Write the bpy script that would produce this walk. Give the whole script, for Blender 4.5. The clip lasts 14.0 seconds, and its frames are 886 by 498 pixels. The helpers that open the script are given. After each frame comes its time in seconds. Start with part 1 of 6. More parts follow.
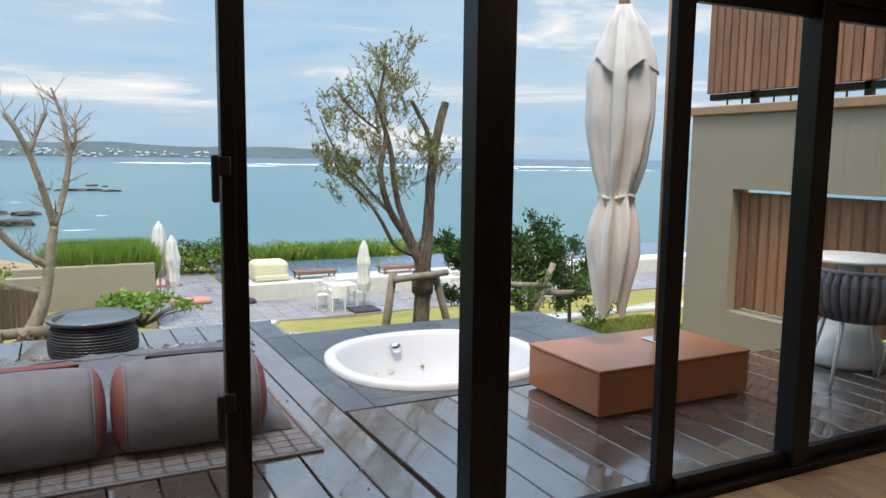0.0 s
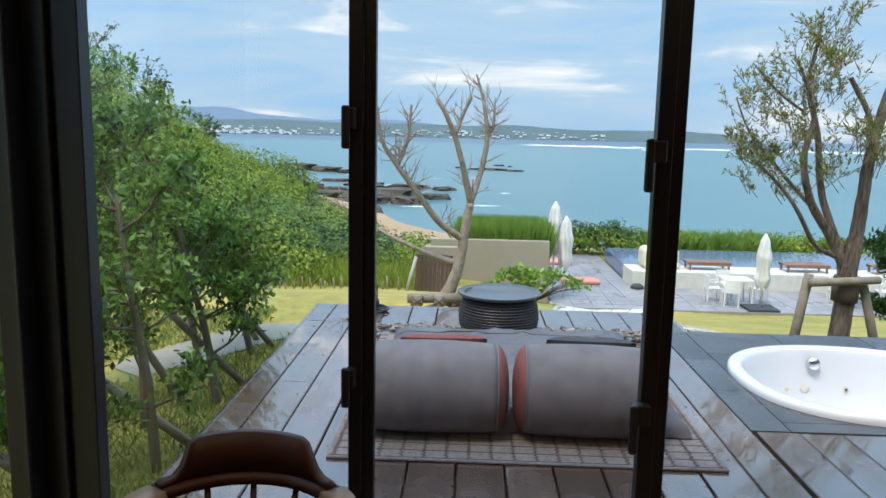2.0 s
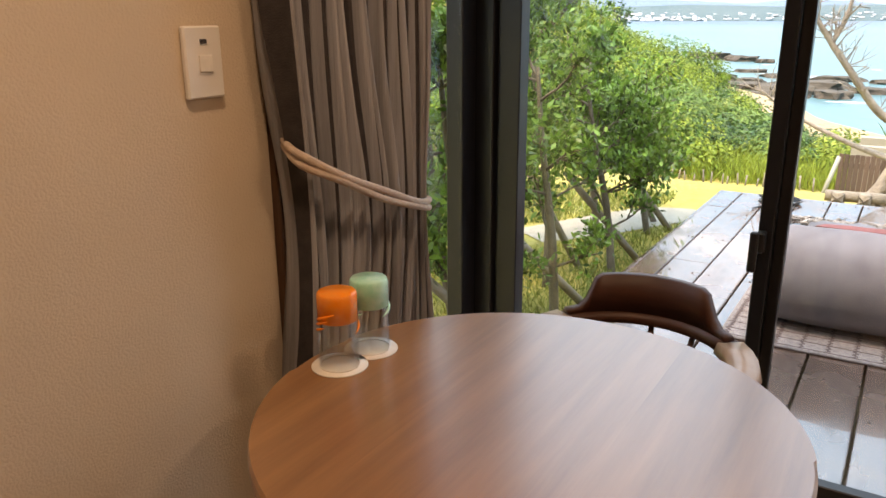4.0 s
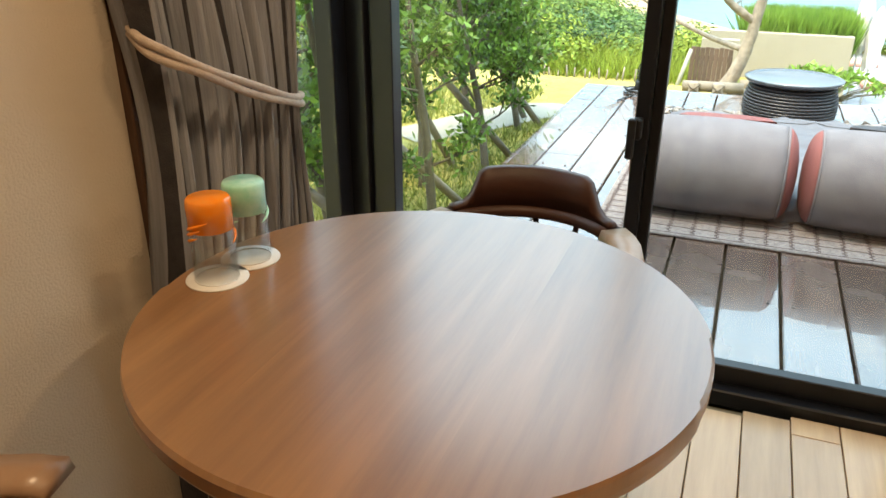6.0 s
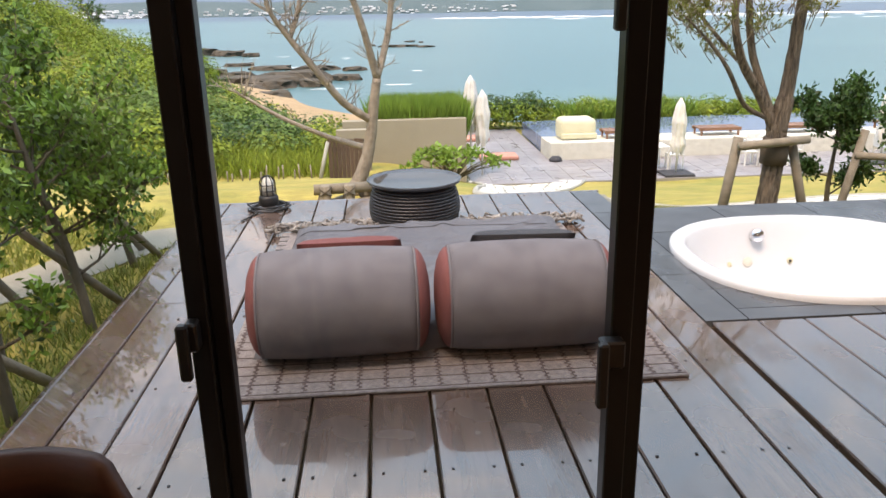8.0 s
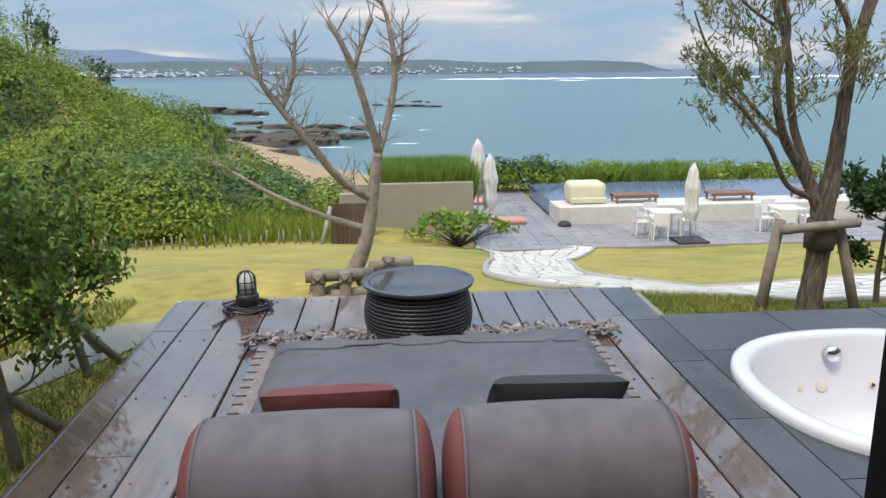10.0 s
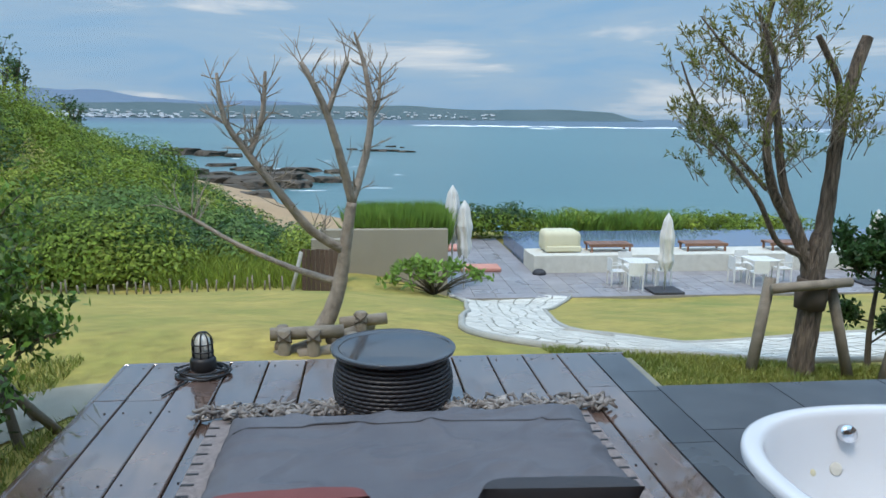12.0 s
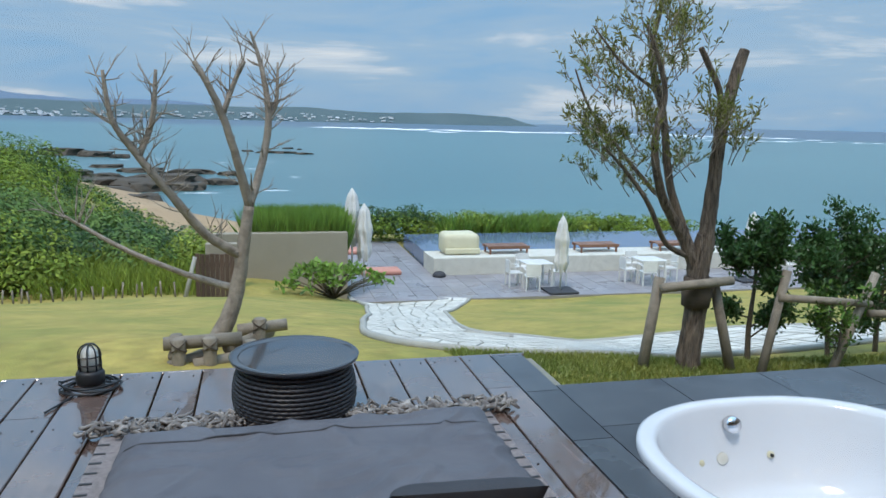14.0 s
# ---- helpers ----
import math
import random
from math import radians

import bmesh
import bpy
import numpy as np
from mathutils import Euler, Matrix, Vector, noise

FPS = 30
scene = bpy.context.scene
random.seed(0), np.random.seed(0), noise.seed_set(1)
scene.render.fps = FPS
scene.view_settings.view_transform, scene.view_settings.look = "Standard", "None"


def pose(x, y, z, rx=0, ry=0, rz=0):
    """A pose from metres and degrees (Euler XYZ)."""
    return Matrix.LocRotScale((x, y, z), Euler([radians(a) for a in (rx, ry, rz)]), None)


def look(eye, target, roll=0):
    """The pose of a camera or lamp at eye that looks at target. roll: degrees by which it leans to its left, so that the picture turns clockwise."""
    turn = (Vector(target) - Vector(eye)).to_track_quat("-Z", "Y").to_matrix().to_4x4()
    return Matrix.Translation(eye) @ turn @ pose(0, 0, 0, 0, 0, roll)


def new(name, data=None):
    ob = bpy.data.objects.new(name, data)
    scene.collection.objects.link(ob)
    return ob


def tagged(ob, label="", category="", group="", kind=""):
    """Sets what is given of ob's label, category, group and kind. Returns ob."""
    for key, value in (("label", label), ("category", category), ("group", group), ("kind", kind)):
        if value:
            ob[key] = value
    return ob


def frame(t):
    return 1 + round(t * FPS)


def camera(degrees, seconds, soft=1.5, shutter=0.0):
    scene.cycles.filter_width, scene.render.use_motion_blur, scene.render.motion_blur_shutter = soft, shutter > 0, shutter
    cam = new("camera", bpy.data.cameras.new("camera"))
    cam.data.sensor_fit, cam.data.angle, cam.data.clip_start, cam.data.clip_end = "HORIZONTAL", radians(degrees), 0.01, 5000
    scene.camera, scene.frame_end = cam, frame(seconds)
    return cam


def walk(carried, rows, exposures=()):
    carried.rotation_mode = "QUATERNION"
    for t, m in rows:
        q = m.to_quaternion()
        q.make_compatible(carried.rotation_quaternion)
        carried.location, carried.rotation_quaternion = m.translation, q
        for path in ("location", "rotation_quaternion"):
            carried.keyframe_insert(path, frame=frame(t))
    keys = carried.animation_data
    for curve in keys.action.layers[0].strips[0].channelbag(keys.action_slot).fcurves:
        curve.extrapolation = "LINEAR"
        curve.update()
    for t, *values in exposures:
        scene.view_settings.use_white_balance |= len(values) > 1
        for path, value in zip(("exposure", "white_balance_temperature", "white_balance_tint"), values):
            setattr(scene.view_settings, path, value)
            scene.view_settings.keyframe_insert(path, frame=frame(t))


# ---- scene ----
cam = camera(60.7, 14.0)
PATH = [
    (0, (2.133, 1.662, 1.369), (3.033, 3.432, 1.125), 0.7),
    (0.5, (2.105, 1.755, 1.365), (2.844, 3.595, 1.102), 0.8),
    (1, (2.079, 1.831, 1.367), (2.647, 3.729, 1.093), 0.9),
    (1.5, (2.055, 1.89, 1.361), (2.352, 3.846, 1.072), 1.1),
    (2, (2.082, 1.918, 1.367), (2.013, 3.894, 1.065), 1.2),
    (2.5, (2.109, 1.906, 1.363), (1.66, 3.826, 1.027), 1.2),
    (3, (2.102, 1.887, 1.338), (1.34, 3.694, 0.945), 1.0),
    (3.5, (2.089, 1.848, 1.309), (1.121, 3.531, 0.828), 0.4),
    (3.7, (2.081, 1.837, 1.294), (1.068, 3.479, 0.77), 0.2),
    (5.8, (2.018, 1.839, 1.248), (1.265, 3.499, 0.426), -0.0),
    (6, (2.017, 1.886, 1.242), (1.345, 3.581, 0.421), 0.2),
    (6.5, (2.078, 2.042, 1.26), (1.708, 3.844, 0.476), 0.6),
    (7, (2.125, 2.219, 1.286), (2.052, 4.087, 0.575), 0.0),
    (7.5, (2.143, 2.391, 1.277), (2.223, 4.286, 0.643), -0.8),
    (8, (2.135, 2.557, 1.275), (2.275, 4.458, 0.668), -1.1),
    (8.5, (2.16, 2.724, 1.273), (2.298, 4.636, 0.702), -0.8),
    (8.7, (2.192, 2.81, 1.285), (2.318, 4.727, 0.731), -0.8),
    (10.8, (2.17, 3.604, 1.337), (2.32, 5.557, 0.934), -0.2),
    (11, (2.173, 3.645, 1.329), (2.33, 5.601, 0.942), 0.0),
    (11.5, (2.174, 3.702, 1.341), (2.354, 5.661, 0.978), 0.3),
    (12, (2.172, 3.726, 1.338), (2.379, 5.685, 0.991), 0.5),
    (12.5, (2.162, 3.73, 1.338), (2.4, 5.686, 1.0), 0.7),
    (13, (2.156, 3.738, 1.339), (2.432, 5.69, 1.002), 0.8),
    (13.5, (2.151, 3.737, 1.349), (2.501, 5.678, 1.011), 1.0),
    (14, (2.16, 3.741, 1.343), (2.628, 5.657, 1.007), 1.3),
]
walk(cam, [(t, look(e, g, r)) for t, e, g, r in PATH],
     [(0.0, 0.43, 8000, 21), (0.6, 0.35, 7300, 16), (2.0, 0.45, 7300, 18), (3.1, 0.85, 9000, 28), (3.7, 1.42, 9300, 28), (5.8, 1.92, 8400, 11), (6.9, 1.65, 9800, 19),
      (7.4, 1.0, 9300, 24), (8.0, 0.72, 9300, 30), (8.7, 0.6, 9500, 36), (10.8, 0.05, 7200, 19), (14.0, -0.05, 6800, 16)])

# ---------- world and light ----------
world = bpy.data.worlds.new("world")
scene.world = world
world.use_nodes = True
wn, wl = world.node_tree.nodes, world.node_tree.links
wn.clear()
w_out = wn.new("ShaderNodeOutputWorld")
w_bg = wn.new("ShaderNodeBackground")
w_sky = wn.new("ShaderNodeTexSky")
w_sky.sky_type = "NISHITA"
w_sky.sun_disc = False
w_sky.sun_elevation = radians(62)
w_sky.sun_rotation = radians(212)
w_sky.dust_density = 2.0
w_co = wn.new("ShaderNodeTexCoord")
w_map = wn.new("ShaderNodeMapping")
w_map.inputs["Scale"].default_value = (1.0, 1.0, 6.5)
w_noise = wn.new("ShaderNodeTexNoise")
w_noise.inputs["Scale"].default_value = 3.2
w_noise.inputs["Detail"].default_value = 10.0
w_noise.inputs["Roughness"].default_value = 0.62
w_noise.inputs["Distortion"].default_value = 0.4
w_ramp = wn.new("ShaderNodeValToRGB")
w_ramp.color_ramp.elements[0].position = 0.37
w_ramp.color_ramp.elements[0].color = (0.0, 0.0, 0.0, 1)
w_ramp.color_ramp.elements[1].position = 0.72
w_ramp.color_ramp.elements[1].color = (1, 1, 1, 1)
w_tone = wn.new("ShaderNodeValToRGB")
w_tone.color_ramp.elements[0].position = 0.0
w_tone.color_ramp.elements[0].color = (2.45, 5.05, 8.1, 1)
w_tone.color_ramp.elements[1].position = 1.0
w_tone.color_ramp.elements[1].color = (8.3, 9.2, 10.0, 1)
w_mid = w_tone.color_ramp.elements.new(0.55)
w_mid.color = (3.55, 5.7, 8.0, 1)
w_mix = wn.new("ShaderNodeMix")
w_mix.data_type = "RGBA"
w_mix.inputs["Factor"].default_value = 0.86
wl.new(w_co.outputs["Generated"], w_map.inputs["Vector"])
wl.new(w_map.outputs["Vector"], w_noise.inputs["Vector"])
wl.new(w_noise.outputs["Fac"], w_ramp.inputs["Fac"])
wl.new(w_ramp.outputs["Color"], w_tone.inputs["Fac"])
wl.new(w_sky.outputs["Color"], w_mix.inputs["A"])
wl.new(w_tone.outputs["Color"], w_mix.inputs["B"])
w_sep = wn.new("ShaderNodeSeparateXYZ")
w_zen = wn.new("ShaderNodeMapRange")
w_zen.inputs["From Min"].default_value = 0.22
w_zen.inputs["From Max"].default_value = 0.9
w_zen.inputs["To Min"].default_value = 1.0
w_zen.inputs["To Max"].default_value = 2.9
w_mul = wn.new("ShaderNodeVectorMath")
w_mul.operation = "SCALE"
wl.new(w_co.outputs["Generated"], w_sep.inputs["Vector"])
wl.new(w_sep.outputs["Z"], w_zen.inputs["Value"])
wl.new(w_mix.outputs["Result"], w_mul.inputs[0])
wl.new(w_zen.outputs["Result"], w_mul.inputs["Scale"])
wl.new(w_mul.outputs["Vector"], w_bg.inputs["Color"])
w_bg.inputs["Strength"].default_value = 0.1
wl.new(w_bg.outputs["Background"], w_out.inputs["Surface"])

sun_data = bpy.data.lights.new("sun", "SUN")
sun_data.energy = 2.0
sun_data.angle = radians(14)
sun_data.color = (1.0, 0.95, 0.86)
sun = new("sun", sun_data)
sun.matrix_world = look((0, 0, 20), (4.2, 6.7, 5.0))

# fill lamps added under the unseen ceiling to brighten and warm the room
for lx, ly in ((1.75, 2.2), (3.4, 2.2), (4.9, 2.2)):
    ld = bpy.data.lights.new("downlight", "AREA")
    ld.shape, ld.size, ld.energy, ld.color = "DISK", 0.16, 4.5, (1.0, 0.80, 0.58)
    lo = new("fill_lamp", ld)
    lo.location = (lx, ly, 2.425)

# ---------- materials ----------
def mat(name, c1, c2=None, rough=0.6, rough2=None, metal=0.0, scale=8.0, fine=0.0, bump=0.0, stretch=(1, 1, 1), spec=0.5, vary=0.0, coat=0.0, mid=0.5):
    m = bpy.data.materials.new(name)
    m.use_nodes = True
    n, l = m.node_tree.nodes, m.node_tree.links
    b = n["Principled BSDF"]
    b.inputs["Metallic"].default_value = metal
    b.inputs["Roughness"].default_value = rough
    b.inputs["Specular IOR Level"].default_value = spec
    b.inputs["Coat Weight"].default_value = coat
    b.inputs["Coat Roughness"].default_value = 0.03
    b.inputs["Coat IOR"].default_value = 1.65
    c2 = c2 or tuple(v * 0.8 for v in c1)
    co = n.new("ShaderNodeTexCoord")
    mp = n.new("ShaderNodeMapping")
    mp.inputs["Scale"].default_value = stretch
    l.new(co.outputs["Object"], mp.inputs["Vector"])
    t = n.new("ShaderNodeTexNoise")
    t.inputs["Scale"].default_value = scale
    t.inputs["Detail"].default_value = 6.0
    t.inputs["Roughness"].default_value = 0.62
    info = n.new("ShaderNodeObjectInfo")
    add = n.new("ShaderNodeVectorMath")
    add.operation = "MULTIPLY_ADD"
    l.new(info.outputs["Random"], add.inputs[0])
    add.inputs[1].default_value = (37.0, 11.0, 53.0)
    l.new(mp.outputs["Vector"], add.inputs[2])
    l.new(add.outputs["Vector"], t.inputs["Vector"])
    r = n.new("ShaderNodeMapRange")
    r.inputs["From Min"].default_value = mid - 0.2
    r.inputs["From Max"].default_value = mid + 0.2
    l.new(t.outputs["Fac"], r.inputs["Value"])
    mx = n.new("ShaderNodeMix")
    mx.data_type = "RGBA"
    mx.inputs["A"].default_value = (*c1, 1)
    mx.inputs["B"].default_value = (*c2, 1)
    l.new(r.outputs["Result"], mx.inputs["Factor"])
    col = mx.outputs["Result"]
    f = n.new("ShaderNodeTexNoise")
    f.inputs["Scale"].default_value = fine or scale * 9
    f.inputs["Detail"].default_value = 3.0
    l.new(add.outputs["Vector"], f.inputs["Vector"])
    if vary:
        hsv = n.new("ShaderNodeHueSaturation")
        v = n.new("ShaderNodeMapRange")
        v.inputs["To Min"].default_value = 1 - vary
        v.inputs["To Max"].default_value = 1 + vary
        geo = n.new("ShaderNodeNewGeometry")
        mm = n.new("ShaderNodeMath")
        mm.operation = "ADD"
        fr = n.new("ShaderNodeMath")
        fr.operation = "FRACT"
        l.new(info.outputs["Random"], mm.inputs[0])
        l.new(geo.outputs["Random Per Island"], mm.inputs[1])
        l.new(mm.outputs["Value"], fr.inputs[0])
        l.new(fr.outputs["Value"], v.inputs["Value"])
        l.new(v.outputs["Result"], hsv.inputs["Value"])
        l.new(col, hsv.inputs["Color"])
        col = hsv.outputs["Color"]
    l.new(col, b.inputs["Base Color"])
    if rough2 is not None:
        rr = n.new("ShaderNodeMapRange")
        rr.inputs["From Min"].default_value = 0.35
        rr.inputs["From Max"].default_value = 0.62
        rr.inputs["To Min"].default_value = rough
        rr.inputs["To Max"].default_value = rough2
        t2 = n.new("ShaderNodeTexNoise")
        t2.inputs["Scale"].default_value = scale * 0.6
        t2.inputs["Detail"].default_value = 4.0
        l.new(co.outputs["Object"], t2.inputs["Vector"])
        l.new(t2.outputs["Fac"], rr.inputs["Value"])
        l.new(rr.outputs["Result"], b.inputs["Roughness"])
    if bump:
        bp = n.new("ShaderNodeBump")
        bp.inputs["Strength"].default_value = bump
        bp.inputs["Distance"].default_value = 0.01
        l.new(f.outputs["Fac"], bp.inputs["Height"])
        l.new(bp.outputs["Normal"], b.inputs["Normal"])
    return m


def leaf_mat(name, c1, c2, vary=0.45, scale=1.2, rough=0.45, spec=0.4):
    m = mat(name, c1, c2, rough=rough, scale=scale, vary=vary, spec=spec)
    n, l = m.node_tree.nodes, m.node_tree.links
    b, out = n["Principled BSDF"], n["Material Output"]
    tr = n.new("ShaderNodeBsdfTranslucent")
    mx = n.new("ShaderNodeMixShader")
    mx.inputs["Fac"].default_value = 0.3
    src = b.inputs["Base Color"].links[0].from_socket
    l.new(src, tr.inputs["Color"])
    l.new(b.outputs["BSDF"], mx.inputs[1])
    l.new(tr.outputs["BSDF"], mx.inputs[2])
    l.new(mx.outputs["Shader"], out.inputs["Surface"])
    return m


def pane_mat(name, gloss=0.04):
    m = bpy.data.materials.new(name)
    m.use_nodes = True
    n, l = m.node_tree.nodes, m.node_tree.links
    out = n["Material Output"]
    n.remove(n["Principled BSDF"])
    tr = n.new("ShaderNodeBsdfTransparent")
    tr.inputs["Color"].default_value = (0.97, 0.985, 0.98, 1)
    gl = n.new("ShaderNodeBsdfGlossy")
    gl.inputs["Roughness"].default_value = 0.01
    lw = n.new("ShaderNodeLayerWeight")
    lw.inputs["Blend"].default_value = 0.5
    pw = n.new("ShaderNodeMath")
    pw.operation = "POWER"
    pw.inputs[1].default_value = 5.0
    l.new(lw.outputs["Facing"], pw.inputs[0])
    fr = n.new("ShaderNodeMath")
    fr.operation = "MULTIPLY_ADD"
    fr.inputs[1].default_value = 0.7
    fr.inputs[2].default_value = gloss * 0.5
    l.new(pw.outputs["Value"], fr.inputs[0])
    mx = n.new("ShaderNodeMixShader")
    l.new(fr.outputs["Value"], mx.inputs["Fac"])
    l.new(tr.outputs["BSDF"], mx.inputs[1])
    l.new(gl.outputs["BSDF"], mx.inputs[2])
    l.new(mx.outputs["Shader"], out.inputs["Surface"])
    return m


M_DECK = mat("wet_dark_deck_wood", (0.14, 0.088, 0.07), (0.072, 0.044, 0.035), rough=0.06, rough2=0.30, scale=6, fine=70, bump=0.10, stretch=(6, 0.5, 1), vary=0.22, spec=0.6, coat=1.0)
M_SLATE = mat("grey_slate", (0.075, 0.085, 0.095), (0.045, 0.052, 0.062), rough=0.18, rough2=0.45, scale=3, fine=60, bump=0.08, vary=0.12)
M_TUB = mat("white_acrylic", (0.66, 0.67, 0.69), (0.62, 0.63, 0.65), rough=0.12, scale=2)
M_CHROME = mat("chrome", (0.8, 0.8, 0.82), rough=0.08, metal=1.0)
M_BLACK = mat("black_aluminium", (0.006, 0.0065, 0.008), (0.009, 0.0095, 0.012), rough=0.35, scale=5, spec=0.3)
M_HANDLE = mat("black_plastic", (0.008, 0.008, 0.009), rough=0.4)
M_GLASS = pane_mat("window_glass")
M_WALL_IN = mat("beige_wallpaper", (0.60, 0.50, 0.39), (0.55, 0.455, 0.35), rough=0.85, scale=3, fine=220, bump=0.25)
M_CEIL = mat("ceiling_paint", (0.62, 0.58, 0.52), rough=0.9, scale=3)
M_FLOOR = mat("oak_floor", (0.50, 0.30, 0.16), (0.38, 0.215, 0.11), rough=0.28, scale=4, fine=60, bump=0.04, stretch=(8, 0.6, 1), vary=0.15)
M_WOOD = mat("walnut_top", (0.36, 0.175, 0.07), (0.21, 0.095, 0.038), rough=0.42, spec=0.8, scale=3, fine=50, bump=0.02, stretch=(0.7, 8, 1), vary=0.22, coat=0.9)
M_WOOD.node_tree.nodes["Principled BSDF"].inputs["Coat Roughness"].default_value = 0.26
M_WOOD.node_tree.nodes["Principled BSDF"].inputs["Coat IOR"].default_value = 1.7
M_WOOD_D = mat("dark_walnut", (0.075, 0.026, 0.015), (0.045, 0.015, 0.009), rough=0.5, scale=5, fine=60, bump=0.05, stretch=(2, 2, 8))
# pale timber; on the chair arms this tone stands in for reflected sky
M_WOOD_L = mat("pale_wood_and_sheen", (0.42, 0.26, 0.165), (0.34, 0.20, 0.125), rough=0.3, scale=5, fine=60, bump=0.05)
M_TRIM = mat("brown_window_trim", (0.09, 0.045, 0.025), rough=0.45, scale=5, stretch=(1, 1, 0.3))
M_CURTAIN = mat("striped_linen", (0.36, 0.37, 0.41), (0.17, 0.175, 0.195), rough=0.85, scale=30, fine=300, bump=0.3, stretch=(1, 1, 0.02))
M_CURTAIN_D = mat("dark_stripe_linen", (0.018, 0.016, 0.018), (0.045, 0.04, 0.043), rough=0.85, scale=30, fine=300, bump=0.3)
M_ROPE = mat("beige_rope", (0.55, 0.44, 0.36), (0.42, 0.33, 0.27), rough=0.8, scale=60, bump=0.4)
M_WHITE = mat("white_plastic", (0.78, 0.76, 0.72), rough=0.35, scale=3)
M_COASTER = mat("white_paper", (0.8, 0.78, 0.74), rough=0.8, scale=30)
M_GREYF = mat("grey_outdoor_fabric", (0.18, 0.165, 0.178), (0.12, 0.11, 0.12), rough=0.8, scale=9, fine=420, bump=0.45)
M_REDF = mat("dusty_red_fabric", (0.23, 0.068, 0.062), (0.17, 0.048, 0.045), rough=0.8, scale=6, fine=400, bump=0.4)
M_DARKF = mat("charcoal_fabric", (0.045, 0.047, 0.055), (0.035, 0.036, 0.042), rough=0.75, scale=6, fine=400, bump=0.4)
M_THROW = mat("grey_wool_throw", (0.125, 0.125, 0.14), (0.09, 0.09, 0.105), rough=0.8, rough2=0.5, scale=4, fine=260, bump=0.5)
M_FRINGE = mat("wool_fringe", (0.38, 0.35, 0.32), (0.10, 0.09, 0.09), rough=0.9, scale=14, vary=0.35)
M_RUG = mat("woven_rug", (0.31, 0.265, 0.255), (0.17, 0.145, 0.14), rough=0.9, scale=50, fine=300, bump=0.6)
M_RUG_D = mat("dark_rug_yarn", (0.075, 0.05, 0.05), (0.13, 0.095, 0.09), rough=0.9, scale=60, bump=0.5)
M_WICKER = mat("dark_grey_wicker", (0.035, 0.035, 0.04), (0.022, 0.022, 0.026), rough=0.4, scale=20, vary=0.25)
M_TRAY = mat("wet_black_tray", (0.05, 0.055, 0.065), (0.035, 0.04, 0.048), rough=0.04, rough2=0.1, scale=4, spec=0.7)
M_RUBBER = mat("black_rubber", (0.012, 0.012, 0.014), rough=0.5)
M_FROST = mat("frosted_lamp_glass", (0.75, 0.74, 0.68), rough=0.25)
M_ORANGE = mat("orange_brown_cover", (0.42, 0.145, 0.06), (0.34, 0.115, 0.048), rough=0.3, scale=4, fine=90, bump=0.05)
M_CANVAS = mat("ivory_canvas", (0.72, 0.70, 0.67), (0.60, 0.58, 0.56), rough=0.8, scale=7, fine=200, bump=0.3)
M_RENDER = mat("taupe_render", (0.33, 0.285, 0.215), (0.29, 0.25, 0.19), rough=0.85, scale=3, fine=160, bump=0.3)
M_SLAT = mat("red_brown_slat", (0.32, 0.155, 0.09), (0.20, 0.09, 0.052), rough=0.45, scale=6, stretch=(4, 4, 0.5), vary=0.25)
M_FENCE = mat("weathered_board", (0.12, 0.07, 0.05), (0.08, 0.045, 0.033), rough=0.7, scale=8, stretch=(4, 4, 0.5), vary=0.3)
M_LOG = mat("weathered_log", (0.30, 0.25, 0.19), (0.17, 0.14, 0.105), rough=0.85, scale=12, fine=70, bump=0.5, vary=0.2)
M_BARK = mat("pale_bark", (0.40, 0.33, 0.26), (0.19, 0.15, 0.115), rough=0.9, scale=14, fine=60, bump=0.7)
M_BARK_D = mat("rough_dark_bark", (0.30, 0.225, 0.165), (0.03, 0.022, 0.017), rough=0.95, scale=13, fine=30, bump=1.0, stretch=(3, 3, 0.5))
M_STEM = mat("shrub_stem", (0.14, 0.11, 0.075), (0.08, 0.065, 0.045), rough=0.85, scale=14, bump=0.5)
M_BURLAP = mat("burlap_wrap", (0.13, 0.095, 0.07), (0.08, 0.06, 0.045), rough=0.95, scale=40, bump=0.6)
M_LEAF_A = leaf_mat("glossy_green_leaves", (0.045, 0.115, 0.02), (0.135, 0.24, 0.036), vary=0.7, scale=3.0)
M_LEAF_B = leaf_mat("dark_green_leaves", (0.032, 0.085, 0.024), (0.06, 0.135, 0.034))
M_LEAF_C = leaf_mat("olive_willow_leaves", (0.13, 0.16, 0.035), (0.25, 0.22, 0.05), vary=0.5)
M_LEAF_H = leaf_mat("hillside_leaves", (0.10, 0.18, 0.026), (0.25, 0.31, 0.045), vary=0.6, scale=0.35, rough=0.65, spec=0.2)
M_LEAF_Y = leaf_mat("yellow_green_leaves", (0.17, 0.245, 0.035), (0.28, 0.325, 0.055), vary=0.5, scale=0.5, rough=0.65, spec=0.2)
M_LEAF_G = leaf_mat("blue_green_leaves", (0.085, 0.16, 0.045), (0.15, 0.23, 0.06), vary=0.55, scale=0.5, rough=0.65, spec=0.2)
M_REED = leaf_mat("hedge_grass_blades", (0.22, 0.34, 0.06), (0.12, 0.23, 0.04), vary=0.5)
M_BLADE = leaf_mat("lawn_blades", (0.27, 0.27, 0.06), (0.13, 0.19, 0.035), vary=0.3)
M_STONE_P = mat("pale_crazy_paving", (0.68, 0.65, 0.58), (0.50, 0.475, 0.42), rough=0.85, scale=5, fine=60, bump=0.5, vary=0.14)
M_JOINT = mat("paving_joint", (0.26, 0.25, 0.20), (0.19, 0.185, 0.15), rough=0.9, scale=12)
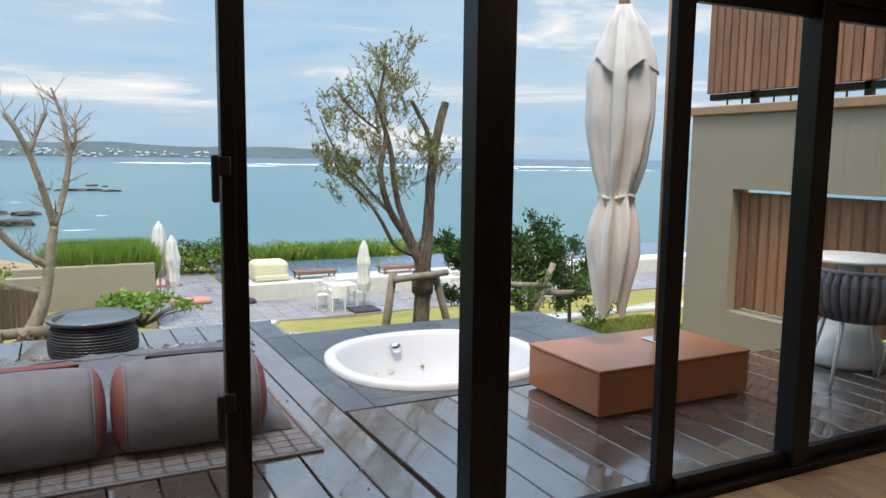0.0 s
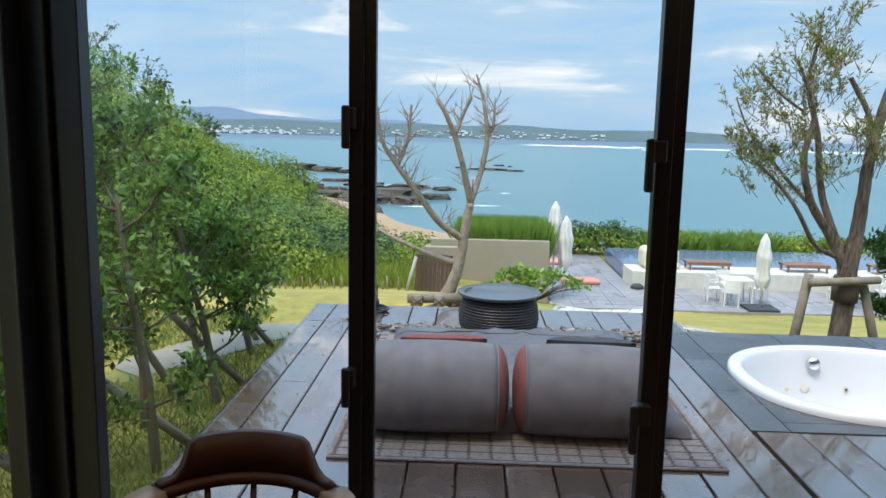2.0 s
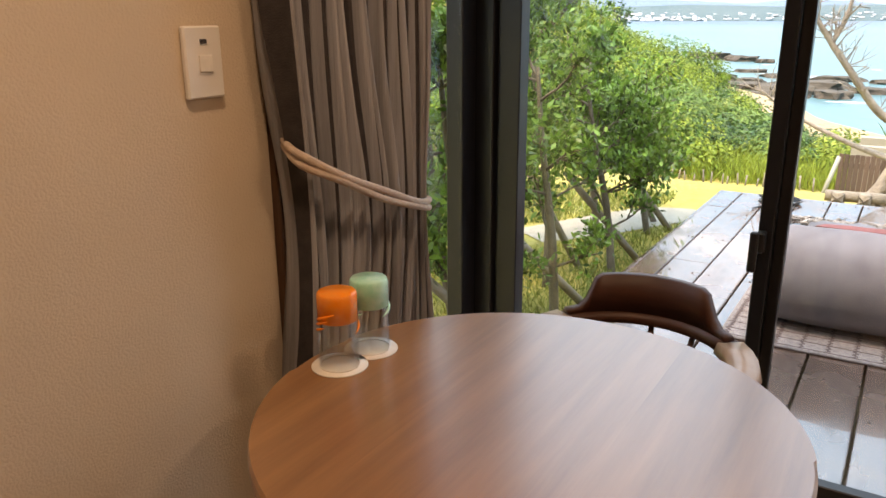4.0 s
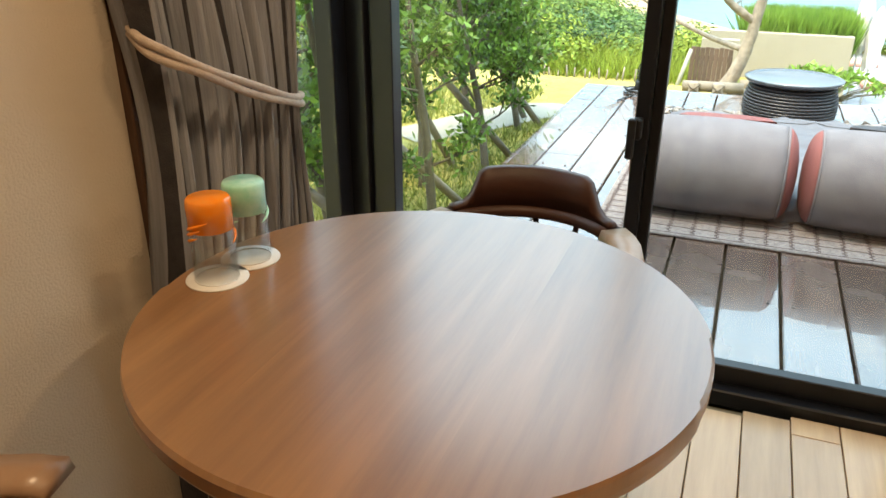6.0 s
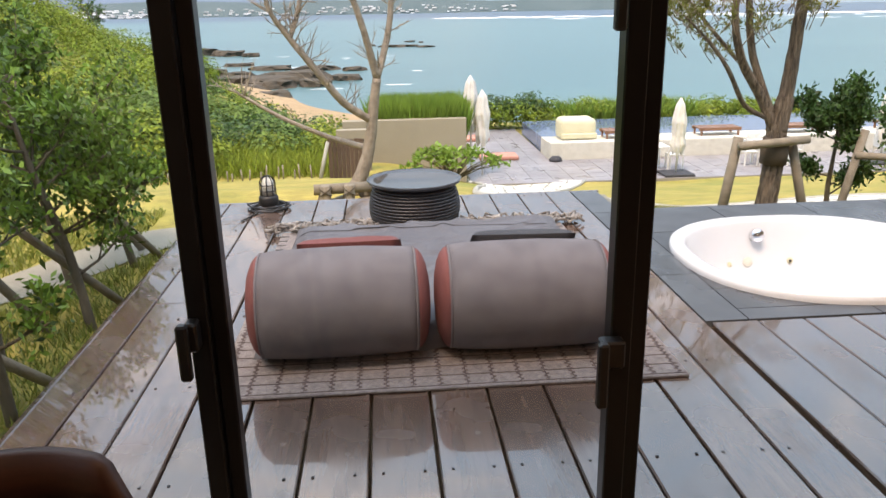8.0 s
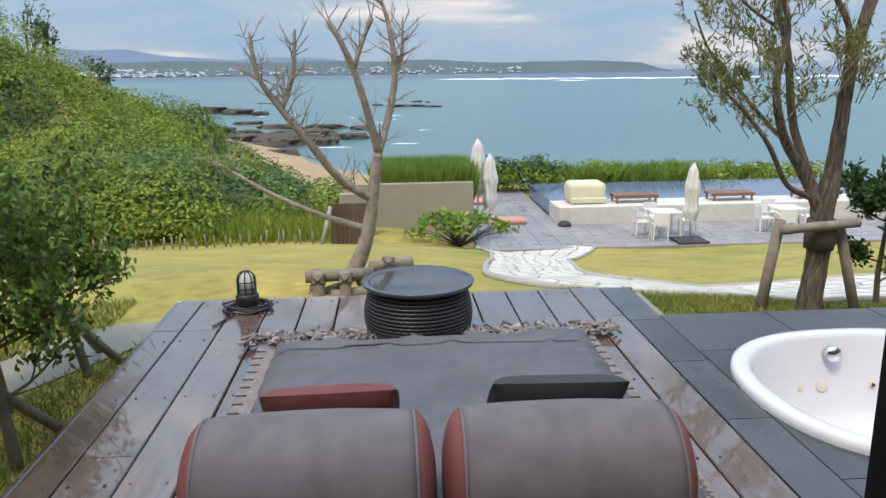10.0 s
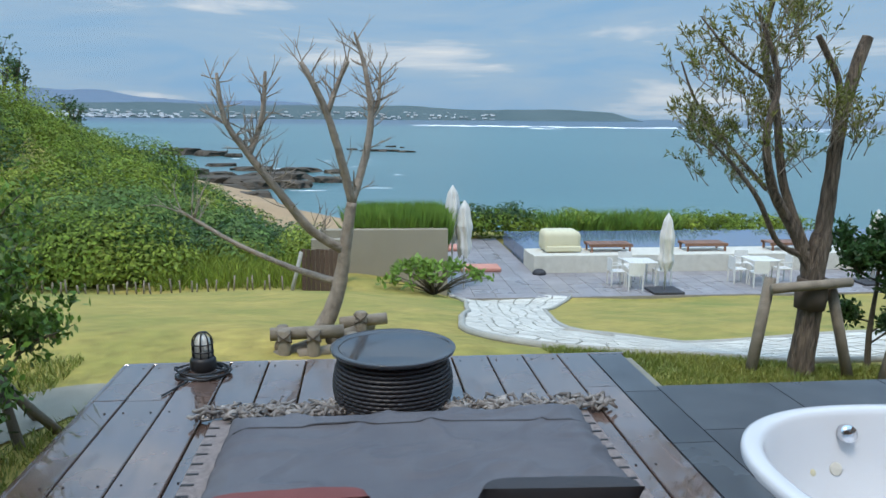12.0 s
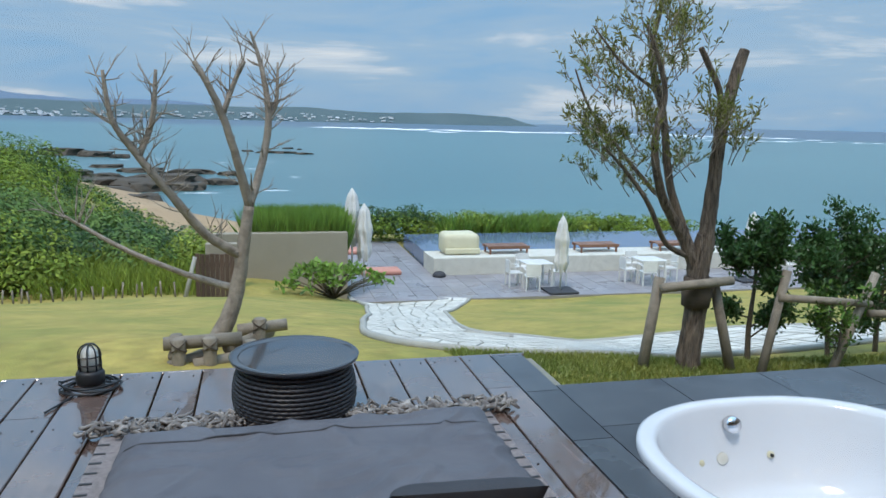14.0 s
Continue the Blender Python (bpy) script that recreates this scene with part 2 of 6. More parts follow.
M_GRAVEL = mat("pale_concrete", (0.42, 0.40, 0.35), (0.32, 0.31, 0.27), rough=0.85, scale=6, fine=120, bump=0.4)
M_WALK = mat("worn_beige_concrete", (0.32, 0.29, 0.23), (0.24, 0.215, 0.17), rough=0.9, scale=6, fine=120, bump=0.4)
M_TERRACE = mat("wet_grey_tile", (0.30, 0.28, 0.29), (0.23, 0.215, 0.225), rough=0.25, rough2=0.5, scale=2, vary=0.12)
M_POOLW = mat("pool_water", (0.12, 0.17, 0.26), (0.11, 0.155, 0.24), rough=0.05, scale=3, fine=6, bump=0.02)
M_LIME = mat("limestone_wall", (0.66, 0.63, 0.55), (0.52, 0.49, 0.42), rough=0.8, scale=5, fine=60, bump=0.4)
M_CREAM = mat("cream_daybed", (0.66, 0.61, 0.43), (0.58, 0.53, 0.36), rough=0.7, scale=4)
M_PINK = mat("coral_cushion", (0.60, 0.27, 0.20), (0.50, 0.22, 0.17), rough=0.8, scale=4)
M_SAND = mat("beach_sand", (0.44, 0.29, 0.16), (0.35, 0.23, 0.13), rough=0.95, scale=0.3)
M_ROCK = mat("dark_shore_rock", (0.10, 0.075, 0.05), (0.045, 0.038, 0.03), rough=0.9, scale=0.5, fine=3, bump=1.0)
M_FOAM = mat("sea_foam", (0.85, 0.88, 0.9), rough=0.8, scale=0.1)
# distance haze is painted into the base colours of the far coast and hills
M_FARLAND = mat("haze_tinted_far_land", (0.085, 0.125, 0.13), (0.06, 0.10, 0.105), rough=1.0, scale=0.006, fine=0.03)
M_FARHILL = mat("haze_tinted_hill", (0.13, 0.185, 0.25), (0.115, 0.165, 0.23), rough=1.0, scale=0.003, fine=0.02)
M_TOWN = mat("far_white_buildings", (0.80, 0.80, 0.80), (0.55, 0.56, 0.58), rough=0.9, scale=0.02, vary=0.2)
M_ORANGE_G = mat("orange_swirl_glass", (0.95, 0.22, 0.01), (0.85, 0.30, 0.06), rough=0.12, scale=25)
M_GREEN_G = mat("green_swirl_glass", (0.22, 0.62, 0.46), (0.50, 0.78, 0.66), rough=0.12, scale=25)
M_CLEAR = pane_mat("clear_tumbler_glass", 0.16)
M_MAT = mat("seagrass_mat", (0.30, 0.21, 0.10), (0.17, 0.115, 0.055), rough=0.9, scale=45, bump=0.9)
M_EARTH = mat("brown_soil", (0.16, 0.12, 0.07), rough=0.95, scale=10)


def ground_mat():
    m = mat("lawn_and_slope", (0.47, 0.345, 0.09), (0.25, 0.24, 0.05), rough=0.95, scale=0.8, fine=55, bump=0.9)
    n, l = m.node_tree.nodes, m.node_tree.links
    b = n["Principled BSDF"]
    geo = n.new("ShaderNodeNewGeometry")
    t = n.new("ShaderNodeTexNoise")
    t.inputs["Scale"].default_value = 30
    l.new(geo.outputs["Position"], t.inputs["Vector"])
    mx = n.new("ShaderNodeMix")
    mx.data_type = "RGBA"
    mx.blend_type = "MULTIPLY"
    mx.inputs["Factor"].default_value = 0.5
    l.new(b.inputs["Base Color"].links[0].from_socket, mx.inputs["A"])
    l.new(t.outputs["Color"], mx.inputs["B"])
    dry = n.new("ShaderNodeMix")
    dry.data_type = "RGBA"
    dry.inputs["Factor"].default_value = 0.75
    l.new(mx.outputs["Result"], dry.inputs["A"])
    l.new(b.inputs["Base Color"].links[0].from_socket, dry.inputs["B"])
    big = n.new("ShaderNodeTexNoise")
    big.inputs["Scale"].default_value = 0.33
    big.inputs["Detail"].default_value = 5.0
    l.new(geo.outputs["Position"], big.inputs["Vector"])
    ramp = n.new("ShaderNodeMapRange")
    ramp.inputs["From Min"].default_value = 0.54
    ramp.inputs["From Max"].default_value = 0.68
    ramp.inputs["To Max"].default_value = 0.75
    l.new(big.outputs["Fac"], ramp.inputs["Value"])
    tuft = n.new("ShaderNodeTexNoise")
    tuft.inputs["Scale"].default_value = 5.0
    tuft.inputs["Detail"].default_value = 8.0
    tuft.inputs["Roughness"].default_value = 0.75
    l.new(geo.outputs["Position"], tuft.inputs["Vector"])
    shade = n.new("ShaderNodeMapRange")
    shade.inputs["From Min"].default_value = 0.35
    shade.inputs["From Max"].default_value = 0.65
    shade.inputs["To Min"].default_value = 0.68
    shade.inputs["To Max"].default_value = 1.22
    l.new(tuft.outputs["Fac"], shade.inputs["Value"])
    worn = n.new("ShaderNodeVectorMath")
    worn.operation = "SCALE"
    l.new(dry.outputs["Result"], worn.inputs[0])
    l.new(shade.outputs["Result"], worn.inputs["Scale"])
    lush = n.new("ShaderNodeMix")
    lush.data_type = "RGBA"
    lush.inputs["B"].default_value = (0.15, 0.19, 0.035, 1)
    l.new(ramp.outputs["Result"], lush.inputs["Factor"])
    l.new(worn.outputs["Vector"], lush.inputs["A"])
    l.new(lush.outputs["Result"], b.inputs["Base Color"])
    return m


def sea_mat():
    """Milky turquoise shallows inside the reef, darker blue deep water beyond it."""
    m = mat("shallow_sea", (0.042, 0.135, 0.155), (0.075, 0.19, 0.2), rough=0.28, scale=0.012, fine=0.35, bump=0.35, stretch=(0.35, 1, 1), spec=0.35)
    n, l = m.node_tree.nodes, m.node_tree.links
    b = n["Principled BSDF"]
    n["Bump"].inputs["Distance"].default_value = 0.4
    co = n.new("ShaderNodeTexCoord")
    sep = n.new("ShaderNodeSeparateXYZ")
    l.new(co.outputs["Object"], sep.inputs["Vector"])
    reach = n.new("ShaderNodeMath")
    reach.operation = "MULTIPLY_ADD"
    reach.inputs[1].default_value = 0.5
    l.new(sep.outputs["X"], reach.inputs[0])
    l.new(sep.outputs["Y"], reach.inputs[2])
    deep = n.new("ShaderNodeMapRange")
    deep.inputs["From Min"].default_value = 850
    deep.inputs["From Max"].default_value = 1250
    l.new(reach.outputs["Value"], deep.inputs["Value"])
    mx = n.new("ShaderNodeMix")
    mx.data_type = "RGBA"
    mx.inputs["B"].default_value = (0.035, 0.085, 0.14, 1)
    l.new(deep.outputs["Result"], mx.inputs["Factor"])
    l.new(b.inputs["Base Color"].links[0].from_socket, mx.inputs["A"])
    l.new(mx.outputs["Result"], b.inputs["Base Color"])
    return m


def puddles(m):
    """Breaks the water film on the boards into clear pools and damp, duller wood."""
    n, l = m.node_tree.nodes, m.node_tree.links
    b = n["Principled BSDF"]
    geo = n.new("ShaderNodeNewGeometry")
    mp = n.new("ShaderNodeMapping")
    mp.inputs["Scale"].default_value = (3.2, 1.5, 1.0)
    l.new(geo.outputs["Position"], mp.inputs["Vector"])
    t = n.new("ShaderNodeTexNoise")
    t.inputs["Scale"].default_value = 1.0
    t.inputs["Detail"].default_value = 5.0
    t.inputs["Roughness"].default_value = 0.6
    l.new(mp.outputs["Vector"], t.inputs["Vector"])
    for sock, lo, hi in (("Coat Weight", 0.7, 1.0), ("Coat Roughness", 0.2, 0.035)):
        r = n.new("ShaderNodeMapRange")
        r.inputs["From Min"].default_value = 0.38
        r.inputs["From Max"].default_value = 0.47
        r.inputs["To Min"].default_value = lo
        r.inputs["To Max"].default_value = hi
        l.new(t.outputs["Fac"], r.inputs["Value"])
        l.new(r.outputs["Result"], b.inputs[sock])


puddles(M_DECK)
M_DECK.node_tree.nodes["Principled BSDF"].inputs["Coat IOR"].default_value = 1.75
M_BARK_D.node_tree.nodes["Bump"].inputs["Distance"].default_value = 0.04
M_BARK.node_tree.nodes["Bump"].inputs["Distance"].default_value = 0.02
M_GROUND = ground_mat()
M_SEA = sea_mat()

# ---------- mesh helpers ----------
def mesh_of(name, verts, faces, material, smooth=False):
    me = bpy.data.meshes.new(name)
    me.from_pydata([tuple(v) for v in verts], [], [tuple(f) for f in faces])
    me.materials.append(material)
    if smooth:
        me.polygons.foreach_set("use_smooth", [True] * len(me.polygons))
    me.update()
    return me


def mesh_np(name, verts, quads, material):
    me = bpy.data.meshes.new(name)
    nv, nq = len(verts), len(quads)
    me.vertices.add(nv)
    me.vertices.foreach_set("co", np.asarray(verts, dtype=np.float32).ravel())
    me.loops.add(nq * 4)
    me.loops.foreach_set("vertex_index", np.asarray(quads, dtype=np.int32).ravel())
    me.polygons.add(nq)
    me.polygons.foreach_set("loop_start", np.arange(nq, dtype=np.int32) * 4)
    me.materials.append(material)
    me.update(calc_edges=True)
    me.validate()
    return me


def put(name, me, parent=None, label=""):
    ob = new(name, me)
    if parent is not None:
        ob.parent = parent
    if label:
        ob["label"] = label
    return ob


def thing(name, label, category, at=(0, 0, 0), turn=0, group="", kind="", me=None):
    ob = new(name, me)
    ob.matrix_basis = pose(*at, 0, 0, turn)
    return tagged(ob, label, category, group, kind)


def from_bm(name, bm, material, smooth=False):
    me = bpy.data.meshes.new(name)
    bm.normal_update()
    bm.to_mesh(me)
    bm.free()
    me.materials.append(material)
    if smooth:
        me.polygons.foreach_set("use_smooth", [True] * len(me.polygons))
    return me


def box(name, x0, x1, y0, y1, z0, z1, material, bevel=0.0, seg=1, smooth=False):
    bm = bmesh.new()
    bmesh.ops.create_cube(bm, size=1)
    for v in bm.verts:
        v.co = Vector((x0 if v.co.x < 0 else x1, y0 if v.co.y < 0 else y1, z0 if v.co.z < 0 else z1))
    if bevel:
        bmesh.ops.bevel(bm, geom=bm.edges[:], offset=bevel, segments=seg, profile=0.5, affect="EDGES")
    return from_bm(name, bm, material, smooth)


def boxes(name, rows, material):
    vs, fs = [], []
    for x0, x1, y0, y1, z0, z1 in rows:
        k = len(vs)
        vs += [(x, y, z) for z in (z0, z1) for y in (y0, y1) for x in (x0, x1)]
        fs += [(k, k + 2, k + 3, k + 1), (k + 4, k + 5, k + 7, k + 6), (k, k + 1, k + 5, k + 4), (k + 2, k + 6, k + 7, k + 3), (k, k + 4, k + 6, k + 2), (k + 1, k + 3, k + 7, k + 5)]
    return mesh_of(name, vs, fs, material)


def lathe(name, profile, material, n=40, smooth=True, sx=1.0, sy=1.0, power=2.0, caps=True):
    vs, fs = [], []
    for r, z in profile:
        for i in range(n):
            a = 2 * math.pi * i / n
            c, s = math.cos(a), math.sin(a)
            e = 2.0 / power
            vs.append((math.copysign(abs(c) ** e, c) * r * sx, math.copysign(abs(s) ** e, s) * r * sy, z))
    for j in range(len(profile) - 1):
        for i in range(n):
            k = (i + 1) % n
            fs.append((j * n + i, j * n + k, (j + 1) * n + k, (j + 1) * n + i))
    if caps:
        fs.append(tuple(range(n))[::-1])
        fs.append(tuple((len(profile) - 1) * n + i for i in range(n)))
    return mesh_of(name, vs, fs, material, smooth)


def tube_data(points, radii, n=8, wob=0.0):
    vs, fs = [], []
    pts = [Vector(p) for p in points]
    up = Vector((0.3, 0.9, 0.2)).normalized()
    for j, p in enumerate(pts):
        d = (pts[min(j + 1, len(pts) - 1)] - pts[max(j - 1, 0)]).normalized()
        a = d.cross(up)
        a = a.normalized() if a.length > 1e-4 else Vector((1, 0, 0))
        b = d.cross(a)
        for i in range(n):
            t = 2 * math.pi * i / n
            r = radii[j] * (1 + wob * random.uniform(-1, 1))
            vs.append(p + a * (r * math.cos(t)) + b * (r * math.sin(t)))
    for j in range(len(pts) - 1):
        for i in range(n):
            k = (i + 1) % n
            fs.append((j * n + i, (j + 1) * n + i, (j + 1) * n + k, j * n + k))
    fs.append(tuple(range(n)))
    fs.append(tuple((len(pts) - 1) * n + i for i in range(n))[::-1])
    return vs, fs


def join(pieces):
    vs, fs = [], []
    for v, f in pieces:
        k = len(vs)
        vs += list(v)
        fs += [tuple(i + k for i in q) for q in f]
    return vs, fs


def tube(name, points, radii, material, n=8, wob=0.0):
    if not isinstance(radii, (list, tuple)):
        radii = [radii] * len(points)
    vs, fs = tube_data(points, radii, n, wob)
    return mesh_of(name, vs, fs, material, True)


def smooth_line(points, radii, steps=4):
    out, rad = [], []
    P = [Vector(p) for p in points]
    for i in range(len(P) - 1):
        p0, p1, p2, p3 = P[max(i - 1, 0)], P[i], P[i + 1], P[min(i + 2, len(P) - 1)]
        for s in range(steps):
            t = s / steps
            out.append(0.5 * ((2 * p1) + (p2 - p0) * t + (2 * p0 - 5 * p1 + 4 * p2 - p3) * t * t + (3 * p1 - p0 - 3 * p2 + p3) * t ** 3))
            rad.append(radii[i] * (1 - t) + radii[i + 1] * t)
    return out + [P[-1]], rad + [radii[-1]]


rng = np.random.default_rng(5)


def leaf_quads(centres, lengths, widths, lean=None, droop=0.0):
    """Rhombic leaves: base, side, tip, side."""
    n = len(centres)
    d = rng.normal(size=(n, 3))
    if lean is not None:
        d = d * 0.7 + lean
    d[:, 2] -= droop
    d /= np.linalg.norm(d, axis=1, keepdims=True) + 1e-9
    u = rng.normal(size=(n, 3))
    s = np.cross(d, u)
    s /= np.linalg.norm(s, axis=1, keepdims=True) + 1e-9
    L, W = np.asarray(lengths)[:, None], np.asarray(widths)[:, None]
    c = np.asarray(centres)
    mid = c + d * L * 0.5
    verts = np.stack([c, mid + s * W * 0.5, c + d * L, mid - s * W * 0.5], axis=1).reshape(-1, 3)
    return verts, np.arange(n * 4).reshape(-1, 4)


def in_ball(n, shell=0.5):
    d = rng.normal(size=(n, 3))
    d /= np.linalg.norm(d, axis=1, keepdims=True)
    return d * (rng.random((n, 1)) * (1 - shell) + shell)

# ---------- ground, sea, distance ----------
def smooth(a, b, v):
    t = np.clip((v - a) / (b - a), 0, 1)
    return t * t * (3 - 2 * t)


def ground_z(x, y):
    """Height of the land: a lawn that falls away from the deck, a terrace, and a wooded slope down to the sea."""
    x, y = np.asarray(x, float), np.asarray(y, float)
    near = -0.36 - 0.115 * np.clip(x - 1.9, 0, 4.2)
    left = near - 0.203 * np.clip(y - 9.6, 0, 12)
    right = near - 0.205 * np.clip(y - 9.6, 0, 14.2)
    right = np.maximum(right, -3.66)
    k = smooth(2.2, 5.0, x)
    lawn = left * (1 - k) + right * k + 0.03 * np.sin(x * 1.3 + y * 0.7)
    a = 1.5 - np.where(y > 97, 0.47, 0.2) * (y - 97) - x
    hill = np.clip(-12.7 + np.clip(0.42 - 0.0045 * (y - 60), 0.15, 0.55) * a + 0.5 * np.sin(x * 0.21) * np.cos(y * 0.17), -14, 9)
    hill = np.maximum(hill - np.clip(y - 104, 0, 40) * 0.5 - 1.2 * smooth(60, 80, y) * (1 - smooth(10, 18, a)), -14)
    strand = -13.6 + 0.17 * np.clip(a, -8, 9)
    k2 = smooth(9.5, 19.0, a + 1.2 * np.sin(y * 0.23))
    hill = np.where(y > 50, strand * (1 - k2) + hill * k2, hill)
    w = smooth(21.5, 40, y) * (1 - smooth(2.0, 6.0, x) * (1 - smooth(36, 50, y)))
    return np.where(y < 21.5, lawn, lawn * (1 - w) + hill * w)


def grid(name, xs, ys, zf, material):
    X, Y = np.meshgrid(xs, ys)
    Z = zf(X, Y)
    v = np.stack([X, Y, Z], -1).reshape(-1, 3)
    n, m = len(xs), len(ys)
    i = np.arange((m - 1) * n).reshape(m - 1, n)[:, :-1]
    q = np.stack([i, i + 1, i + n + 1, i + n], -1).reshape(-1, 4)
    me = mesh_np(name, v, q, material)
    me.polygons.foreach_set("use_smooth", np.ones(len(q), dtype=bool))
    return me


xs = np.concatenate([np.linspace(-4500, -90, 8), np.linspace(-80, -12, 35), np.linspace(-10, 12, 60), np.linspace(13, 60, 24), np.linspace(80, 4500, 8)])
ys = np.concatenate([np.linspace(-300, -6, 6), np.linspace(-4, 32, 90), np.linspace(33, 150, 60), np.linspace(170, 4800, 10)])
ground = tagged(new("ground", grid("ground", xs, ys, ground_z, M_GROUND)), "yellow-green sloping lawn running down to the shore", "lawn", kind="structure")

sea = tagged(new("water", grid("water", np.linspace(-4800, 4800, 40), np.concatenate([np.linspace(30, 400, 16), np.linspace(500, 4850, 20)]), lambda X, Y: X * 0 - 12.0, M_SEA)), "calm turquoise sea under a cloudy sky", "sea", kind="structure")


def beach():
    xs = np.linspace(-60, 40, 60)
    ys = np.linspace(60, 150, 60)
    def zf(X, Y):
        a = 1.5 - np.where(Y > 97, 0.47, 0.2) * (Y - 97) - X
        return -12.0 + 0.21 * np.clip(a + 1.5 * np.sin(Y * 0.15), -8, 12.0)
    return grid("beach", xs, ys, zf, M_SAND)


tagged(new("beach", beach()), "strip of orange sand below the slope", "beach", kind="structure")


def shore_rock(x, y, sx, sy, h, seed):
    bm = bmesh.new()
    bmesh.ops.create_icosphere(bm, subdivisions=3, radius=1)
    off = Vector((seed * 3.1, seed * 1.7, 0))
    for v in bm.verts:
        q = v.co.copy()
        f = 1 + 0.55 * noise.noise(q * 1.6 + off) + 0.25 * noise.noise(q * 4 + off)
        v.co = Vector((q.x * sx * f, q.y * sy * f, max(min(q.z, 0.55), -0.3) * h * (0.7 + 0.5 * f)))
    return thing("shore_rock", "low dark weathered rock in the shallow water", "rock", at=(x, y, -12.1), group="rocks along the shore", me=from_bm("shore_rock", bm, M_ROCK))


for i, (x, y, sx, sy, h) in enumerate([(-92, 250, 11, 8, 3.4), (-75, 262, 6, 5, 3), (-58, 262, 9, 6, 3.2), (-46, 255, 7, 5, 2.2), (-50, 188, 12, 6, 2.4), (-38, 175, 9, 6, 2), (-30, 150, 12, 7, 2.6),
                                      (-20, 152, 9, 6, 2.4), (-16, 165, 10, 5, 2.0), (-25, 135, 9, 5, 2.2), (-13, 186, 8, 4, 1.6), (-24, 190, 7, 4, 1.4), (8, 290, 9, 4, 1.2), (-2, 300, 3, 2, 1), (14, 330, 3, 2, 1), (-36, 140, 8, 4, 1.6), (-62, 205, 8, 4, 1.5), (-34, 205, 6, 3, 1.2)]):
    shore_rock(x, y, sx * 0.72, sy * 0.8, h, i + 1)
    if i < 16:
        shore_rock(x + sx * 0.9 + 1.5, y - 4 - i % 5, sx * 0.34, sy * 0.5, h * 0.8, i + 40)


def far_land(name, y, x0, x1, top, material, seed, depth=300):
    n = 120
    vs, fs = [], []
    for i in range(n):
        x = x0 + (x1 - x0) * i / (n - 1)
        h = top(i / (n - 1)) * (1 + 0.25 * noise.noise(Vector((x * 0.004, seed, 0)))) + 2.0 * noise.noise(Vector((x * 0.03, seed, 3)))
        vs += [(x, y, -12.5), (x, y + depth * 0.5, -12 + max(h, 0.3)), (x, y + depth, -12.5)]
    for i in range(n - 1):
        k = i * 3
        fs += [(k, k + 3, k + 4, k + 1), (k + 1, k + 4, k + 5, k + 2)]
    return mesh_of(name, vs, fs, material, True)


tagged(new("backdrop", far_land("coast", 2300, -2600, 900, lambda t: 62 * (1 - t) ** 0.5 * 0.5 + 24 * min(1, (1 - t) * 40), M_FARLAND, 1)), "low green coastline across the bay, tinted for haze", "coastline", kind="structure")
tagged(new("backdrop", far_land("hills", 3300, -3600, 300, lambda t: 105 * math.exp(-((t - 0.57) / 0.16) ** 2) + 60 * math.exp(-((t - 0.83) / 0.1) ** 2) + 30 * (1 - t), M_FARHILL, 4, 500)), "hills behind the bay, tinted blue for haze", "hills", kind="structure")
R = random.Random(3)
town = []
for i in range(560):
    t = R.random() ** 0.8 if R.random() < 0.45 else 0.36 + 0.22 * R.gauss(0, 0.5)
    x = -1750 + 2150 * t
    w, h = R.uniform(4, 14), R.uniform(2, 5)
    y = 2290 + R.uniform(0, 90)
    z = -12 + (y - 2300) * 0.22 + R.uniform(0, 6)
    town.append((x, x + w, y, y + 8, z, z + h))
tagged(new("far_town", boxes("far_town", town, M_TOWN)), "scattered tiny white buildings on the far coast", "town", kind="stuff")


def foam():
    """Low broken crests, each a ragged ridge of white water."""
    vs, fs = [], []
    R = random.Random(8)
    crests = []
    for i in range(110):
        x = R.uniform(90, 640)
        y = 1030 - (x - 90) * 0.32 + R.gauss(0, 16) + (R.random() < 0.25) * R.uniform(-160, 60)
        crests.append((x, y, R.uniform(5, 26), R.uniform(0.4, 1.7)))
    for i in range(26):
        crests.append((R.uniform(330, 620), 640 + R.gauss(0, 5), R.uniform(3, 11), R.uniform(0.2, 0.6)))
    for i in range(18):
        a = R.uniform(-0.4, 0.1)
        d = R.uniform(130, 260)
        crests.append((d * math.sin(a), d * math.cos(a), R.uniform(1, 4), 0.12))
    for x, y, w, h in crests:
        k, n = len(vs), 7
        for i in range(n):
            u = i / (n - 1) * 2 - 1
            top = h * (1 - u * u) * R.uniform(0.5, 1.0)
            yy = y + R.uniform(-0.5, 0.5) * h
            vs += [(x + u * w, yy - 1.5 * h, -12.05), (x + u * w, yy, -12 + top), (x + u * w, yy + 2 * h, -12.05)]
        for i in range(n - 1):
            q = k + i * 3
            fs += [(q, q + 3, q + 4, q + 1), (q + 1, q + 4, q + 5, q + 2)]
    return mesh_of("surf", vs, fs, M_FOAM, True)


tagged(new("surf", foam()), "white breakers along the reef line", "surf", kind="stuff")

# ---------- deck ----------
DY0, DY1, STONE_Y, STONE_X = 3.90, 7.80, 5.39, 3.445
PITCH, GAP0 = 0.202, 1.646

deck = tagged(new("deck", boxes("deck", [(0.93, 3.40, 3.92, 7.76, -0.40, -0.05), (3.40, 7.38, 3.92, 5.38, -0.40, -0.05)], M_EARTH)), "wet dark brown hardwood terrace", "deck", kind="structure")


